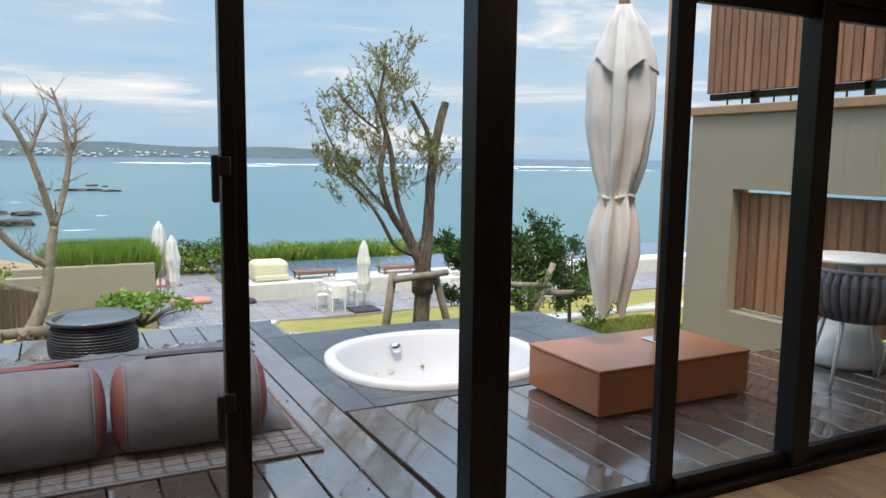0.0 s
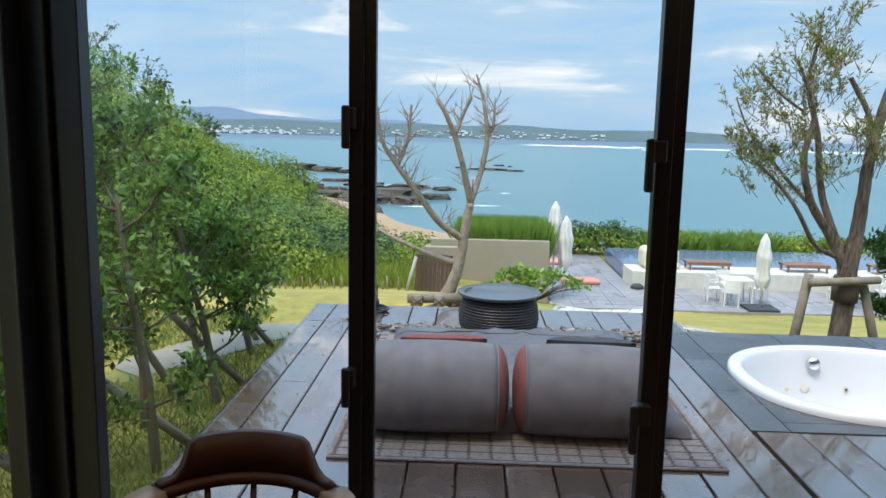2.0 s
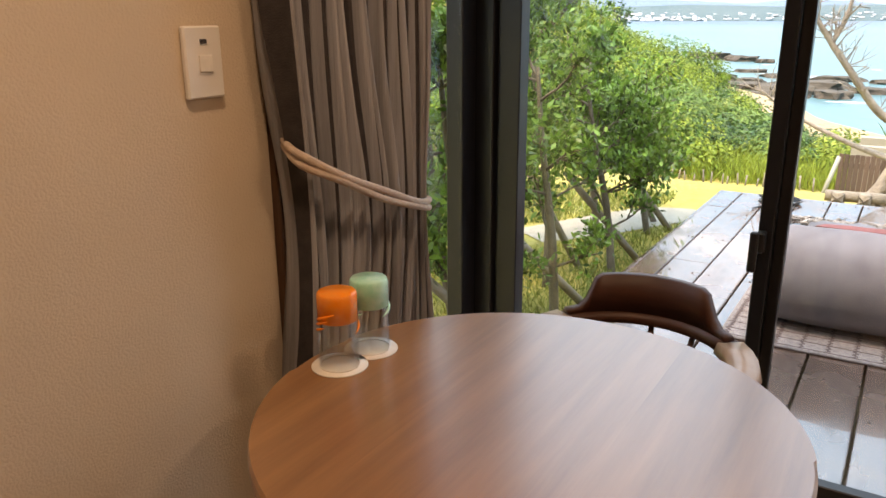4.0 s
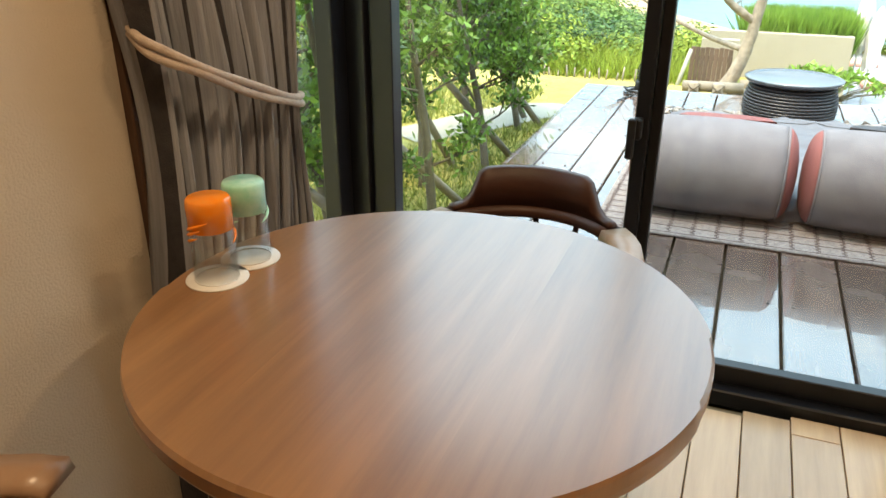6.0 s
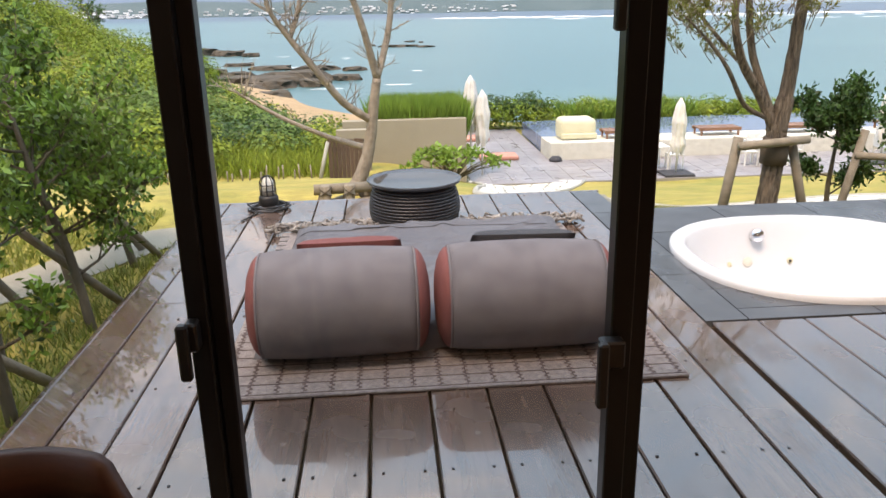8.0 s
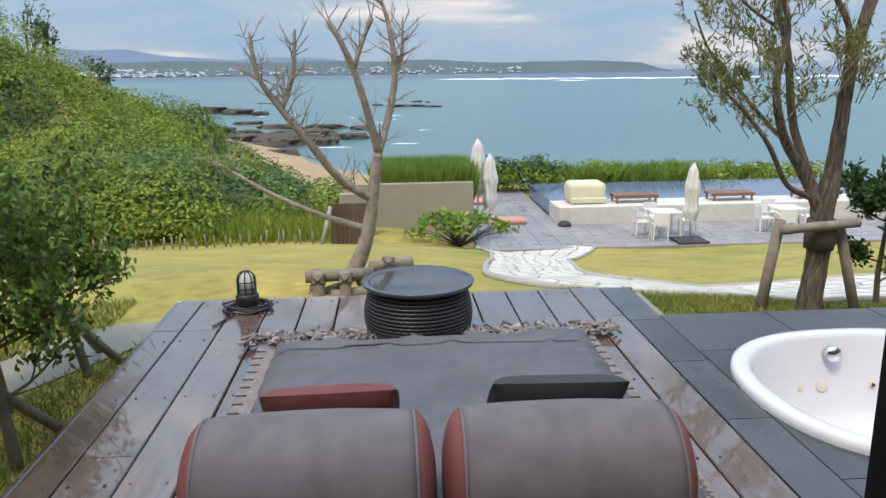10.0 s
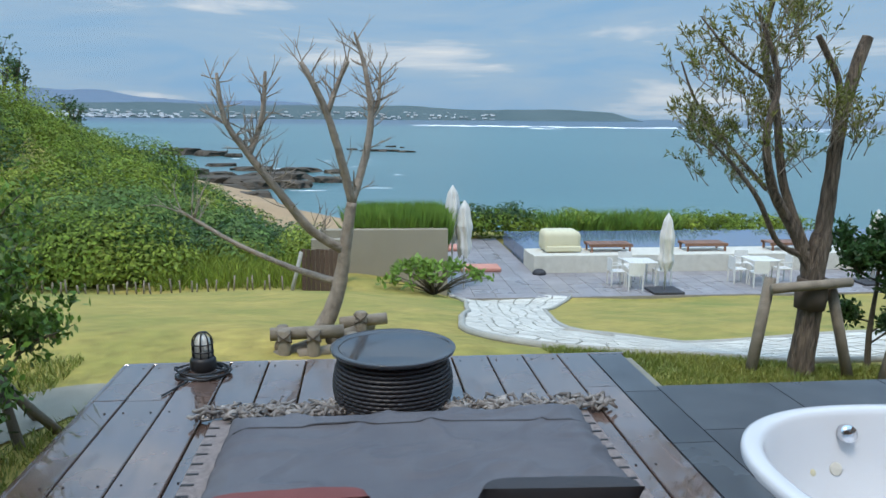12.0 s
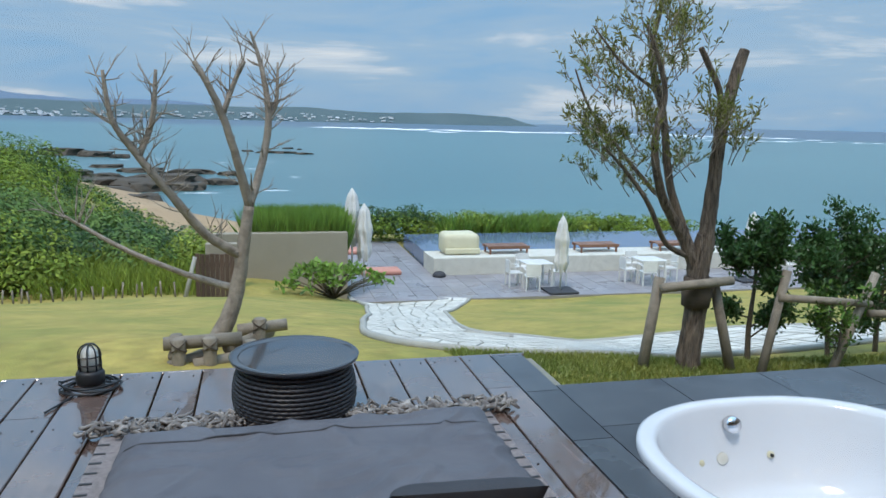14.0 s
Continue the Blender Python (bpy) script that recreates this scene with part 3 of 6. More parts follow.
def plank(x0, x1, y0, y1):
    """A board, slightly cupped, with eased edges."""
    w, l = x1 - x0, y1 - y0
    cup = R.uniform(0.0004, 0.0016)
    across = [-0.48 + 0.96 * k / 8 for k in range(9)]
    m, ph = 7, R.uniform(0, 6.28)
    top, fs = [], []
    for j in range(m):
        v = j / (m - 1)
        sag = 0.00015 * l * math.sin(ph + 7 * v)
        top += [(u * w, (v - 0.5) * l, sag - cup * (1 - (u / 0.48) ** 2)) for u in across]
    fs += [(j * 9 + i, j * 9 + i + 1, (j + 1) * 9 + i + 1, (j + 1) * 9 + i) for j in range(m - 1) for i in range(8)]
    n_top = len(fs)
    vs = list(top)
    for rim in ([top[j * 9] for j in range(m)][::-1], [top[j * 9 + 8] for j in range(m)], top[:9], top[-9:][::-1]):
        k, c = len(vs), len(rim)
        side = 0.02 * w if abs(rim[0][0] - rim[-1][0]) < 1e-6 else 0.0
        vs += list(rim)
        vs += [(p[0] + math.copysign(side, p[0]), p[1], -0.005) for p in rim]
        vs += [(p[0] + math.copysign(side, p[0]), p[1], -0.03) for p in rim]
        for q in range(c - 1):
            fs += [(k + q + 1, k + q, k + c + q, k + c + q + 1), (k + c + q + 1, k + c + q, k + 2 * c + q, k + 2 * c + q + 1)]
    me = mesh_of("plank", vs, fs, M_DECK)
    me.polygons.foreach_set("use_smooth", [k < n_top for k in range(len(me.polygons))])
    ob = put("plank", me, deck)
    ob.location = ((x0 + x1) / 2, (y0 + y1) / 2, R.uniform(-0.0015, 0.001))
    ob.rotation_euler = (R.uniform(-0.0003, 0.0003), R.uniform(-0.002, 0.002), 0)


x = GAP0 - 4 * PITCH
k = 0
while x < 7.3:
    x0, x1 = max(x + 0.004, 0.90), min(x + PITCH - 0.004, 7.39)
    if x1 - x0 > 0.03:
        if x1 < STONE_X + 0.06:
            x1 = min(x1, STONE_X - 0.004)
            cuts = [DY0, (7.26, 5.75, 7.27, 5.6)[k % 4], DY1] if k % 3 != 1 else [DY0, 5.9, 7.25, DY1]
        else:
            cuts = [DY0, STONE_Y - 0.005]
        for a, b in zip(cuts, cuts[1:]):
            plank(x0, x1, a + 0.002, b - 0.002)
    x += PITCH
    k += 1
ob = put("fascia", box("fascia", 0.872, 0.896, 3.9, 7.8, -0.2, -0.004, M_DECK, 0.004), deck)
ob = put("fascia", box("fascia", 0.872, 3.66, 7.803, 7.825, -0.2, -0.004, M_DECK, 0.004), deck)

# screw heads on the boards
screws = []
for i in range(13):
    for yy in (4.45, 5.05, 5.7, 6.4, 7.1, 7.72):
        for s in (0.04, 0.16):
            xx = GAP0 - 4 * PITCH + i * PITCH + s
            if 0.92 < xx < 3.42:
                screws.append((xx - 0.004, xx + 0.004, yy - 0.004, yy + 0.004, -0.002, 0.0022))
tagged(put("screws", boxes("screws", screws, M_RUBBER), deck), kind="stuff")

# ---------- stone surround and bath ----------
TUB = (4.38, 6.16)
TA, TB, TP = 0.745, 0.68, 2.35
stone = tagged(new("stone_surround", boxes("stone_bed", [(3.44, 3.70, 5.40, 7.79, -0.4, -0.031), (3.70, 5.90, 6.80, 7.2, -0.4, -0.031), (3.70, 5.90, 5.40, 5.42, -0.4, -0.031), (5.88, 5.90, 5.42, 6.8, -0.4, -0.031)], M_JOINT)), "dark grey slate paving around the sunken bath", "stone paving", kind="structure")


def slab(x0, x1, y0, y1):
    """A slab; where it meets the bath it is cut to the bath's oval."""
    g = 0.003
    x0, x1, y0, y1 = x0 + g, x1 - g, y0 + g, y1 - g
    n = 10
    vs, fs, idx = [], [], {}
    def f(px, py):
        return (abs((px - TUB[0]) / (TA - 0.02)) ** TP + abs((py - TUB[1]) / (TB - 0.02)) ** TP) ** (1 / TP)
    for i in range(n + 1):
        for j in range(n + 1):
            px, py = x0 + (x1 - x0) * i / n, y0 + (y1 - y0) * j / n
            q = f(px, py)
            if q < 1:
                q = max(q, 0.3)
                px, py = TUB[0] + (px - TUB[0]) / q, TUB[1] + (py - TUB[1]) / q
                px, py = min(max(px, x0), x1), min(max(py, y0), y1)
            idx[i, j] = len(vs)
            vs.append((px, py, 0.0))
    for i in range(n):
        for j in range(n):
            cx, cy = x0 + (x1 - x0) * (i + 0.5) / n, y0 + (y1 - y0) * (j + 0.5) / n
            if f(cx, cy) > 0.93:
                fs.append((idx[i, j], idx[i + 1, j], idx[i + 1, j + 1], idx[i, j + 1]))
    if not fs:
        return
    bm = bmesh.new()
    bv = [bm.verts.new(v) for v in vs]
    for q in fs:
        try:
            bm.faces.new([bv[a] for a in q])
        except ValueError:
            pass
    bmesh.ops.delete(bm, geom=[v for v in bm.verts if not v.link_faces], context="VERTS")
    ex = bmesh.ops.extrude_face_region(bm, geom=bm.faces[:])
    for e in ex["geom"]:
        if isinstance(e, bmesh.types.BMVert):
            e.co.z -= 0.03
    bmesh.ops.recalc_face_normals(bm, faces=bm.faces[:])
    put("slab", from_bm("slab", bm, M_SLATE), stone)


for a, b in ((5.40, 5.98), (5.98, 6.58), (6.58, 7.18), (7.18, 7.79)):
    slab(STONE_X, 3.635, a, b)
for a, b in ((3.635, 4.23), (4.23, 4.83), (4.83, 5.40), (5.40, 5.90)):
    for c, d in ((5.40, 5.52), (5.52, 6.10), (6.10, 6.70), (6.70, 7.25)):
        slab(a, b, c, d)


def bathtub():
    tub = thing("bathtub", "white oval sunken bathtub with jets and chrome fittings", "bathtub", at=(TUB[0], TUB[1], 0.0))
    prof = [(1.0, -0.02), (1.004, 0.012), (0.998, 0.034), (0.975, 0.043), (0.925, 0.043), (0.90, 0.036), (0.885, 0.015), (0.865, -0.05), (0.825, -0.18), (0.76, -0.31), (0.665, -0.385), (0.5, -0.41), (0.0, -0.415)]
    put("shell", lathe("shell", prof, M_TUB, 72, sx=TA, sy=TB, power=TP, caps=False), tub)
    def disc(nm, x, y, z, r, mt, nrm, label="", thick=0.012):
        me = lathe(nm, [(r, 0), (r, thick * 0.6), (r * 0.85, thick), (0.001, thick)], mt, 20)
        ob = put(nm, me, tub, label)
        ob.location = (x, y, z)
        ob.rotation_mode = "QUATERNION"
        ob.rotation_quaternion = Vector(nrm).to_track_quat("Z", "Y")
        return ob
    disc("overflow", -0.06, 0.575, -0.055, 0.042, M_CHROME, (-0.05, -1, 0.25), "chrome overflow cap", 0.04)
    disc("suction_grille", -0.11, 0.541, -0.21, 0.030, M_LIME, (0, -1, 0.3), "beige suction grille", 0.004)
    disc("jet", -0.23, 0.525, -0.215, 0.016, M_CREAM, (0.1, -1, 0.3), "", 0.004)
    disc("jet", 0.15, 0.537, -0.21, 0.018, M_CREAM, (-0.3, -1, 0.3), "", 0.004)
    disc("jet", 0.147, 0.526, -0.208, 0.008, M_RUBBER, (-0.3, -1, 0.3))
    disc("drain", 0.05, 0.29, -0.412, 0.045, M_CHROME, (0, 0, 1), "chrome pop-up drain", 0.03)
    return tub


bathtub()


def bath_tap(x, y):
    t = thing("bath_tap", "chrome deck-mounted bath tap on the slate", "tap", at=(x, y, 0.0))
    put("body", box("body", -0.03, 0.03, -0.03, 0.03, 0, 0.10, M_CHROME, 0.006), t)
    put("spout", box("spout", -0.16, -0.02, -0.022, 0.022, 0.085, 0.115, M_CHROME, 0.006), t)
    put("lever", box("lever", -0.012, 0.07, -0.012, 0.012, 0.118, 0.132, M_CHROME, 0.004), t)


bath_tap(5.18, 5.72)

# ---------- lounge on the deck ----------
def rug():
    r = thing("rug", "grey-beige woven checked outdoor rug on the deck", "rug")
    x0, x1, y0, y1 = 1.50, 3.185, 4.92, 6.95
    put("weave", box("weave", x0, x1, y0, y1, 0.001, 0.014, M_RUG, 0.004), r)
    rows = []
    n = 18
    for i in range(n):
        xx = x0 + 0.03 + (x1 - x0 - 0.06) * i / (n - 1)
        for j in range(70):
            yy = y0 + 0.012 + 0.015 * j
            s = 0.004 if j % 2 else -0.004
            rows.append((xx + s - 0.006, xx + s + 0.006, yy, yy + 0.010, 0.012, 0.0162))
    for j in range(14):
        yy = y0 + 0.015 + 0.075 * j
        rows.append((x0 + 0.01, x1 - 0.01, yy - 0.0025, yy + 0.0025, 0.012, 0.0155))
    tagged(put("pattern", boxes("pattern", rows, M_RUG_D), r, "darker checked yarn"), kind="stuff")
    rows = []
    for side in (x0 + 0.03, x1 - 0.03):
        for j in range(12):
            yy = 5.92 + j * 0.085
            rows.append((side - 0.026, side + 0.02, yy, yy + 0.013, 0.012, 0.0165))
    tagged(put("stitching", boxes("stitching", rows, M_RUBBER), r, "black stitched edge"), kind="stuff")


rug()


def mattress():
    m = thing("floor_mattress", "thin mattress under a wrinkled damp grey wool throw", "mattress")
    nx, ny = 100, 100
    x0, x1, y0, y1 = 1.60, 3.12, 5.22, 6.84
    vs, fs = [], []
    for j in range(ny + 1):
        for i in range(nx + 1):
            u, v = i / nx, j / ny
            px, py = x0 + (x1 - x0) * u, y0 + (y1 - y0) * v
            e = min(u, 1 - u, v, 1 - v) * 2
            z = 0.088 * min(1, (e * 8)) ** 0.45 + 0.014
            z += 0.010 * noise.noise(Vector((px * 2.2, py * 5.5, 0))) + 0.034 * max(0, 0.5 - abs(noise.noise(Vector((px * 2.4 + py * 2, py * 6 - px * 3, 4)))) * 3)
            fold = 0.35 - abs((u - 0.72) * 1.0 + 0.06 * math.sin(py * 9))
            z += 0.02 * max(0, fold) * max(0, math.sin(py * 34 + 5 * u + 3 * noise.noise(Vector((px * 3, py * 3, 7))))) * smooth(0.95, 0.7, v) * smooth(0.2, 0.4, v)
            if v > 0.865:
                z += 0.006
            vs.append((px, py, z))
    for j in range(ny):
        for i in range(nx):
            k = j * (nx + 1) + i
            fs.append((k, k + 1, k + nx + 2, k + nx + 1))
    put("throw", mesh_of("throw", vs, fs, M_THROW, True), m, "dark grey wrinkled throw")
    seam = [(vs[k][0], vs[k][1] - 0.004, vs[k][2] - 0.003) for k in range(87 * (nx + 1) + 3, 87 * (nx + 1) + nx - 2, 2)]
    put("hem_seam", tube("hem_seam", seam, 0.0045, M_DARKF, 6), m, "dark stitched hem seam")
    put("pad", box("pad", x0 + 0.03, x1 - 0.03, y0 + 0.03, y1 - 0.03, 0.016, 0.07, M_GREYF, 0.015, 2), m)
    pieces = []
    Rf = random.Random(4)
    for a, b in ((1.44, 2.10), (2.52, 3.28)):
        for s in range(190):
            px = Rf.uniform(a, b)
            py = 6.93 + Rf.uniform(-0.02, 0.08) + 0.02 * math.sin(px * 22)
            pts = [(px, py, 0.02 + Rf.uniform(0, 0.025))]
            for q in range(3):
                pts.append((pts[-1][0] + Rf.uniform(-0.045, 0.045), pts[-1][1] + Rf.uniform(-0.02, 0.04), max(0.012, 0.03 + Rf.uniform(-0.015, 0.03))))
            pieces.append(tube_data(pts, [0.008, 0.010, 0.009, 0.006], 5))
    v, f = join(pieces)
    tagged(put("fringe", mesh_of("fringe", v, f, M_FRINGE, True), m, "tangled grey and black knotted wool fringe"), kind="stuff")


mattress()


def bolster(x0, x1, yc, tilt):
    """A barrel-shaped backrest lying on its side."""
    L = x1 - x0
    b = thing("bolster_backrest", "grey barrel-shaped outdoor bolster with dusty red ends", "bolster", at=((x0 + x1) / 2, yc, 0.223), turn=tilt, group="bolsters on the rug")
    n, prof = 48, []
    rad = 0.209
    for i in range(21):
        u = i / 20
        prof.append((rad * (0.93 + 0.07 * math.sin(math.pi * u) ** 0.5), -L / 2 + 0.06 + (L - 0.12) * u))
    body = lathe("cover", prof, M_GREYF, n)
    for v in body.vertices:
        w = noise.noise(Vector(v.co) * 5)
        v.co.x *= 1 + 0.012 * w
        v.co.y *= 1 + 0.012 * w
    o = put("cover", body, b)
    o.rotation_euler = (0, radians(90), 0)
    for s in (-1, 1):
        e = lathe("end_panel", [(rad * 0.93, 0), (rad * 0.89, 0.016), (rad * 0.81, 0.030), (rad * 0.66, 0.043), (rad * 0.4, 0.053), (0.002, 0.057)], M_REDF, n)
        q = put("end_panel", e, b, "dusty red padded end")
        q.rotation_euler = (0, radians(90 * s), 0)
        q.location = (s * (L / 2 - 0.060), 0, 0)
        ring = []
        for i in range(37):
            a = 2 * math.pi * i / 36
            ring.append((s * (L / 2 - 0.06), rad * 0.933 * math.cos(a), rad * 0.933 * math.sin(a)))
        put("piping", tube("piping", ring, 0.005, M_GREYF, 6), b)


bolster(1.592, 2.283, 5.25, 1.0)
bolster(2.292, 2.985, 5.25, -1.0)


def pillow(x, y, z, w, mt, label, turn):
    nx, ny = 26, 10
    vs, fs = [], []
    h, d = 0.34, 0.10
    for side in (1, -1):
        for j in range(ny + 1):
            for i in range(nx + 1):
                u, v = i / nx * 2 - 1, j / ny * 2 - 1
                t = max(0, (1 - u ** 6)) * max(0, (1 - v ** 4))
                sag = -0.012 * (1 - u * u)
                vs.append((u * w / 2 * (1 - 0.04 * v * v), side * d / 2 * t ** 0.5 * (1 + 0.12 * noise.noise(Vector((u * 3, v * 3, side + x)))), v * h / 2 * (1 - 0.05 * u * u) + sag))
    n1 = (nx + 1) * (ny + 1)
    for s in (0, 1):
        for j in range(ny):
            for i in range(nx):
                k = s * n1 + j * (nx + 1) + i
                q = (k, k + 1, k + nx + 2, k + nx + 1)
                fs.append(q if s else q[::-1])
    t = thing("pillow", label, "pillow", at=(x, y, z), turn=turn, group="pillows behind the bolsters", me=mesh_of("pillow", vs, fs, mt, True))
    t.rotation_euler = (radians(48), 0, radians(turn))


pillow(1.965, 5.66, 0.262, 0.44, M_REDF, "flat brick-red pillow leaning on a bolster", 2)
pillow(2.70, 5.66, 0.266, 0.45, M_DARKF, "flat charcoal pillow leaning on a bolster", -3)


def wicker_table():
    t = thing("wicker_side_table", "low round dark wicker drum table with a wet black tray top", "side table", at=(2.30, 7.10, 0.0))
    def rad(z):
        u = z / 0.25
        return 0.235 + 0.035 * math.sin(math.pi * min(1, u * 0.85 + 0.1))
    put("core", lathe("core", [(rad(z) - 0.014, z) for z in np.linspace(0.003, 0.25, 8)], M_RUBBER, 40), t)
    pieces = []
    n = 44
    for i in range(n):
        a = 2 * math.pi * i / n
        pieces.append(tube_data([((rad(z) - 0.005) * math.cos(a), (rad(z) - 0.005) * math.sin(a), z) for z in np.linspace(0.002, 0.25, 6)], [0.006] * 6, 4))
    v, f = join(pieces)
    tagged(put("stakes", mesh_of("stakes", v, f, M_WICKER, True), t), kind="stuff")
    for r in range(13):
        z = 0.012 + r * 0.0188
        pts = []
        for i in range(n * 2 + 1):
            a = 2 * math.pi * i / (n * 2)
            wob = 0.0042 * math.cos(n * a / 1.0 + math.pi * r)
            pts.append(((rad(z) + wob) * math.cos(a), (rad(z) + wob) * math.sin(a), z))
        put("strand", tube("strand", pts, 0.0085, M_WICKER, 5), t)
    put("tray", lathe("tray", [(0.20, 0.252), (0.265, 0.258), (0.285, 0.272), (0.290, 0.286), (0.284, 0.290), (0.272, 0.283), (0.24, 0.279), (0.001, 0.278)], M_TRAY, 56), t, "shallow wet black tray")


wicker_table()


def deck_lamp(x, y):
    t = thing("bulkhead_lamp", "black caged marine lantern with frosted glass on a coiled cable", "lamp", at=(x, y, 0.0))
    put("base", lathe("base", [(0.062, 0.03), (0.066, 0.04), (0.066, 0.085), (0.058, 0.095), (0.05, 0.10), (0.0, 0.10)], M_RUBBER, 24), t)
    put("glass", lathe("glass", [(0.042, 0.10), (0.043, 0.16), (0.038, 0.195), (0.022, 0.215), (0.001, 0.222)], M_FROST, 20), t, "frosted glass dome")
    for i in range(4):
        a = math.pi * i / 4
        pts = [(0.052 * math.cos(s) * math.cos(a), 0.052 * math.cos(s) * math.sin(a), 0.10 + (0.075 if math.sin(s) > 0 else 0) + 0.055 * math.sin(s)) for s in np.linspace(0.0, math.pi, 13)]
        pts = [(pts[0][0], pts[0][1], 0.095)] + pts + [(pts[-1][0], pts[-1][1], 0.095)]
        put("cage_bar", tube("cage_bar", pts, 0.004, M_RUBBER, 5), t)
    for z in (0.13, 0.17):
        put("cage_ring", tube("cage_ring", [(0.054 * math.cos(s), 0.054 * math.sin(s), z) for s in np.linspace(0, 2 * math.pi, 25)], 0.0035, M_RUBBER, 5), t)
    pts = []
    for i in range(110):
        a = i * 0.32
        r = 0.085 + 0.03 * math.sin(i * 0.13) ** 2
        pts.append((r * math.cos(a) * 1.25, r * math.sin(a), 0.008 + 0.011 * (i // 36) + 0.003 * math.sin(i)))
    pts += [(-0.05 - 0.012 * i, -0.10 - 0.03 * i, 0.006) for i in range(8)]
    put("cable", tube("cable", pts, 0.005, M_RUBBER, 5), t, "coiled black cable")


deck_lamp(1.335, 7.60)

# ---------- parasol and its box base ----------
def parasol_base():
    t = thing("parasol_base_box", "orange-brown rectangular wooden box around the parasol foot", "box", at=(0, 0, 0))
    put("panel", box("side", 4.60, 5.70, 4.70, 5.36, 0.015, 0.252, M_ORANGE, 0.006), t)
    put("top", box("top", 4.595, 5.705, 4.695, 5.365, 0.252, 0.268, M_ORANGE, 0.004), t)
    put("pole_socket", box("pole_socket", 5.29, 5.43, 5.03, 5.17, 0.269, 0.278, M_CHROME, 0.003), t, "metal pole plate")


parasol_base()


def folded_canopy(name, prof, material, folds, seed, n=72, lop=0.0):
    Rc = random.Random(seed)
    ph = [Rc.uniform(0, 6.28) for _ in range(4)]
    vs, fs = [], []
    m = 40
    zs = np.linspace(prof[0][1], prof[-1][1], m)
    pz, pr = [p[1] for p in prof], [p[0] for p in prof]
    order = np.argsort(pz)
    for z in zs:
        r = float(np.interp(z, np.array(pz)[order], np.array(pr)[order]))
        u = (z - zs[0]) / (zs[-1] - zs[0])
        for i in range(n):
            a = 2 * math.pi * i / n
            f = 1 + 0.10 * noise.noise(Vector((a * 2.2, z * 4.0, seed))) + 0.22 * min(1, u * 6) * math.sin(folds * a + ph[0] + 1.2 * math.sin(z * 3 + ph[1])) + 0.10 * math.sin(folds * 2.3 * a + ph[2] + z * 2)
            vs.append((r * f * math.cos(a) + lop * u * u, r * f * math.sin(a), z + 0.06 * u ** 3 * math.sin(3 * a + ph[3])))
    for j in range(m - 1):
        for i in range(n):
            k = (i + 1) % n
            fs.append((j * n + i, (j + 1) * n + i, (j + 1) * n + k, j * n + k))
    fs.append(tuple(range(n)))
    return mesh_of(name, vs, fs, material, True)


def big_parasol():
    t = thing("side_post_parasol", "closed side-post parasol with a tied ivory canopy", "parasol", at=(5.0, 5.10, 0.0))
    put("canopy", folded_canopy("canopy", [(0.04, 2.20), (0.09, 2.10), (0.155, 1.86), (0.155, 1.6), (0.13, 1.35), (0.085, 1.15), (0.12, 1.0), (0.125, 0.85), (0.07, 0.5)], M_CANVAS, 7, 2, lop=-0.03), t)
    put("valance", folded_canopy("valance", [(0.045, 2.215), (0.10, 2.11), (0.145, 1.95), (0.158, 1.88)], M_CANVAS, 5, 9), t, "short top vent flap")
    put("strap", tube("strap", [(0.098 * math.cos(s), 0.098 * math.sin(s), 1.15 + 0.01 * math.sin(3 * s)) for s in np.linspace(0, 6.2832, 33)], 0.010, M_CANVAS, 6), t, "tie strap")
    put("finial", lathe("finial", [(0.03, 2.2), (0.032, 2.26), (0.015, 2.30), (0.001, 2.31)], M_WOOD_L, 16), t)
    put("mast", tube("mast", [(0.36, 0.0, 0.278), (0.36, 0.0, 2.75)], 0.024, M_SLAT, 12), t, "brown wooden mast")
    put("arm", tube("arm", [(0.36, 0, 2.6), (0.1, 0, 2.5), (0.0, 0, 2.3)], 0.018, M_SLAT, 10), t)
    put("inner_pole", tube("inner_pole", [(0, 0, 0.62), (0, 0, 2.2)], 0.02, M_SLAT, 10), t)


big_parasol()

# ---------- side wall with slatted opening, balcony screen ----------
wall_e = tagged(new("wall_east", boxes("wall_east", [(7.40, 7.60, 6.44, 6.95, -1.2, 1.76), (7.40, 7.60, 3.6, 6.44, -1.2, 0.03), (7.40, 7.60, 3.6, 6.44, 1.115, 1.76), (7.40, 7.60, 3.6, 4.0, 0.03, 1.115)], M_RENDER)), "taupe rendered garden wall with a slatted opening", "wall", kind="structure")
put("wall_cap", box("cap", 7.36, 7.64, 3.6, 6.99, 1.762, 1.84, M_WOOD_L, 0.008), wall_e, "weathered timber capping")
for i in range(22):
    yy = 4.08 + i * 0.108
    put("slat", box("slat", 7.50, 7.56, yy, yy + 0.080, 0.06, 1.085, M_SLAT, 0.004), wall_e)
screen = thing("balcony_screen", "red-brown vertical timber slat balcony screen above the wall", "screen")
put("rail", box("rail", 7.80, 7.90, 3.4, 7.15, 1.93, 1.99, M_BLACK, 0.005), screen)
put("rail", box("rail", 7.84, 7.9, 3.4, 7.15, 3.10, 3.16, M_BLACK, 0.005), screen)
for i in range(42):
    yy = 3.45 + i * 0.088
    put("slat", box("slat", 7.74, 7.79, yy, yy + 0.072, 1.99, 3.3, M_SLAT, 0.006), screen)
    if i % 2 == 0:
        put("picket", box("picket", 7.85, 7.862, yy, yy + 0.012, 1.84, 1.93, M_BLACK), screen)
for yy in (4.4, 5.5, 6.6):
    put("post", box("post", 7.80, 7.86, yy, yy + 0.06, 1.84, 3.2, M_BLACK, 0.004), screen)


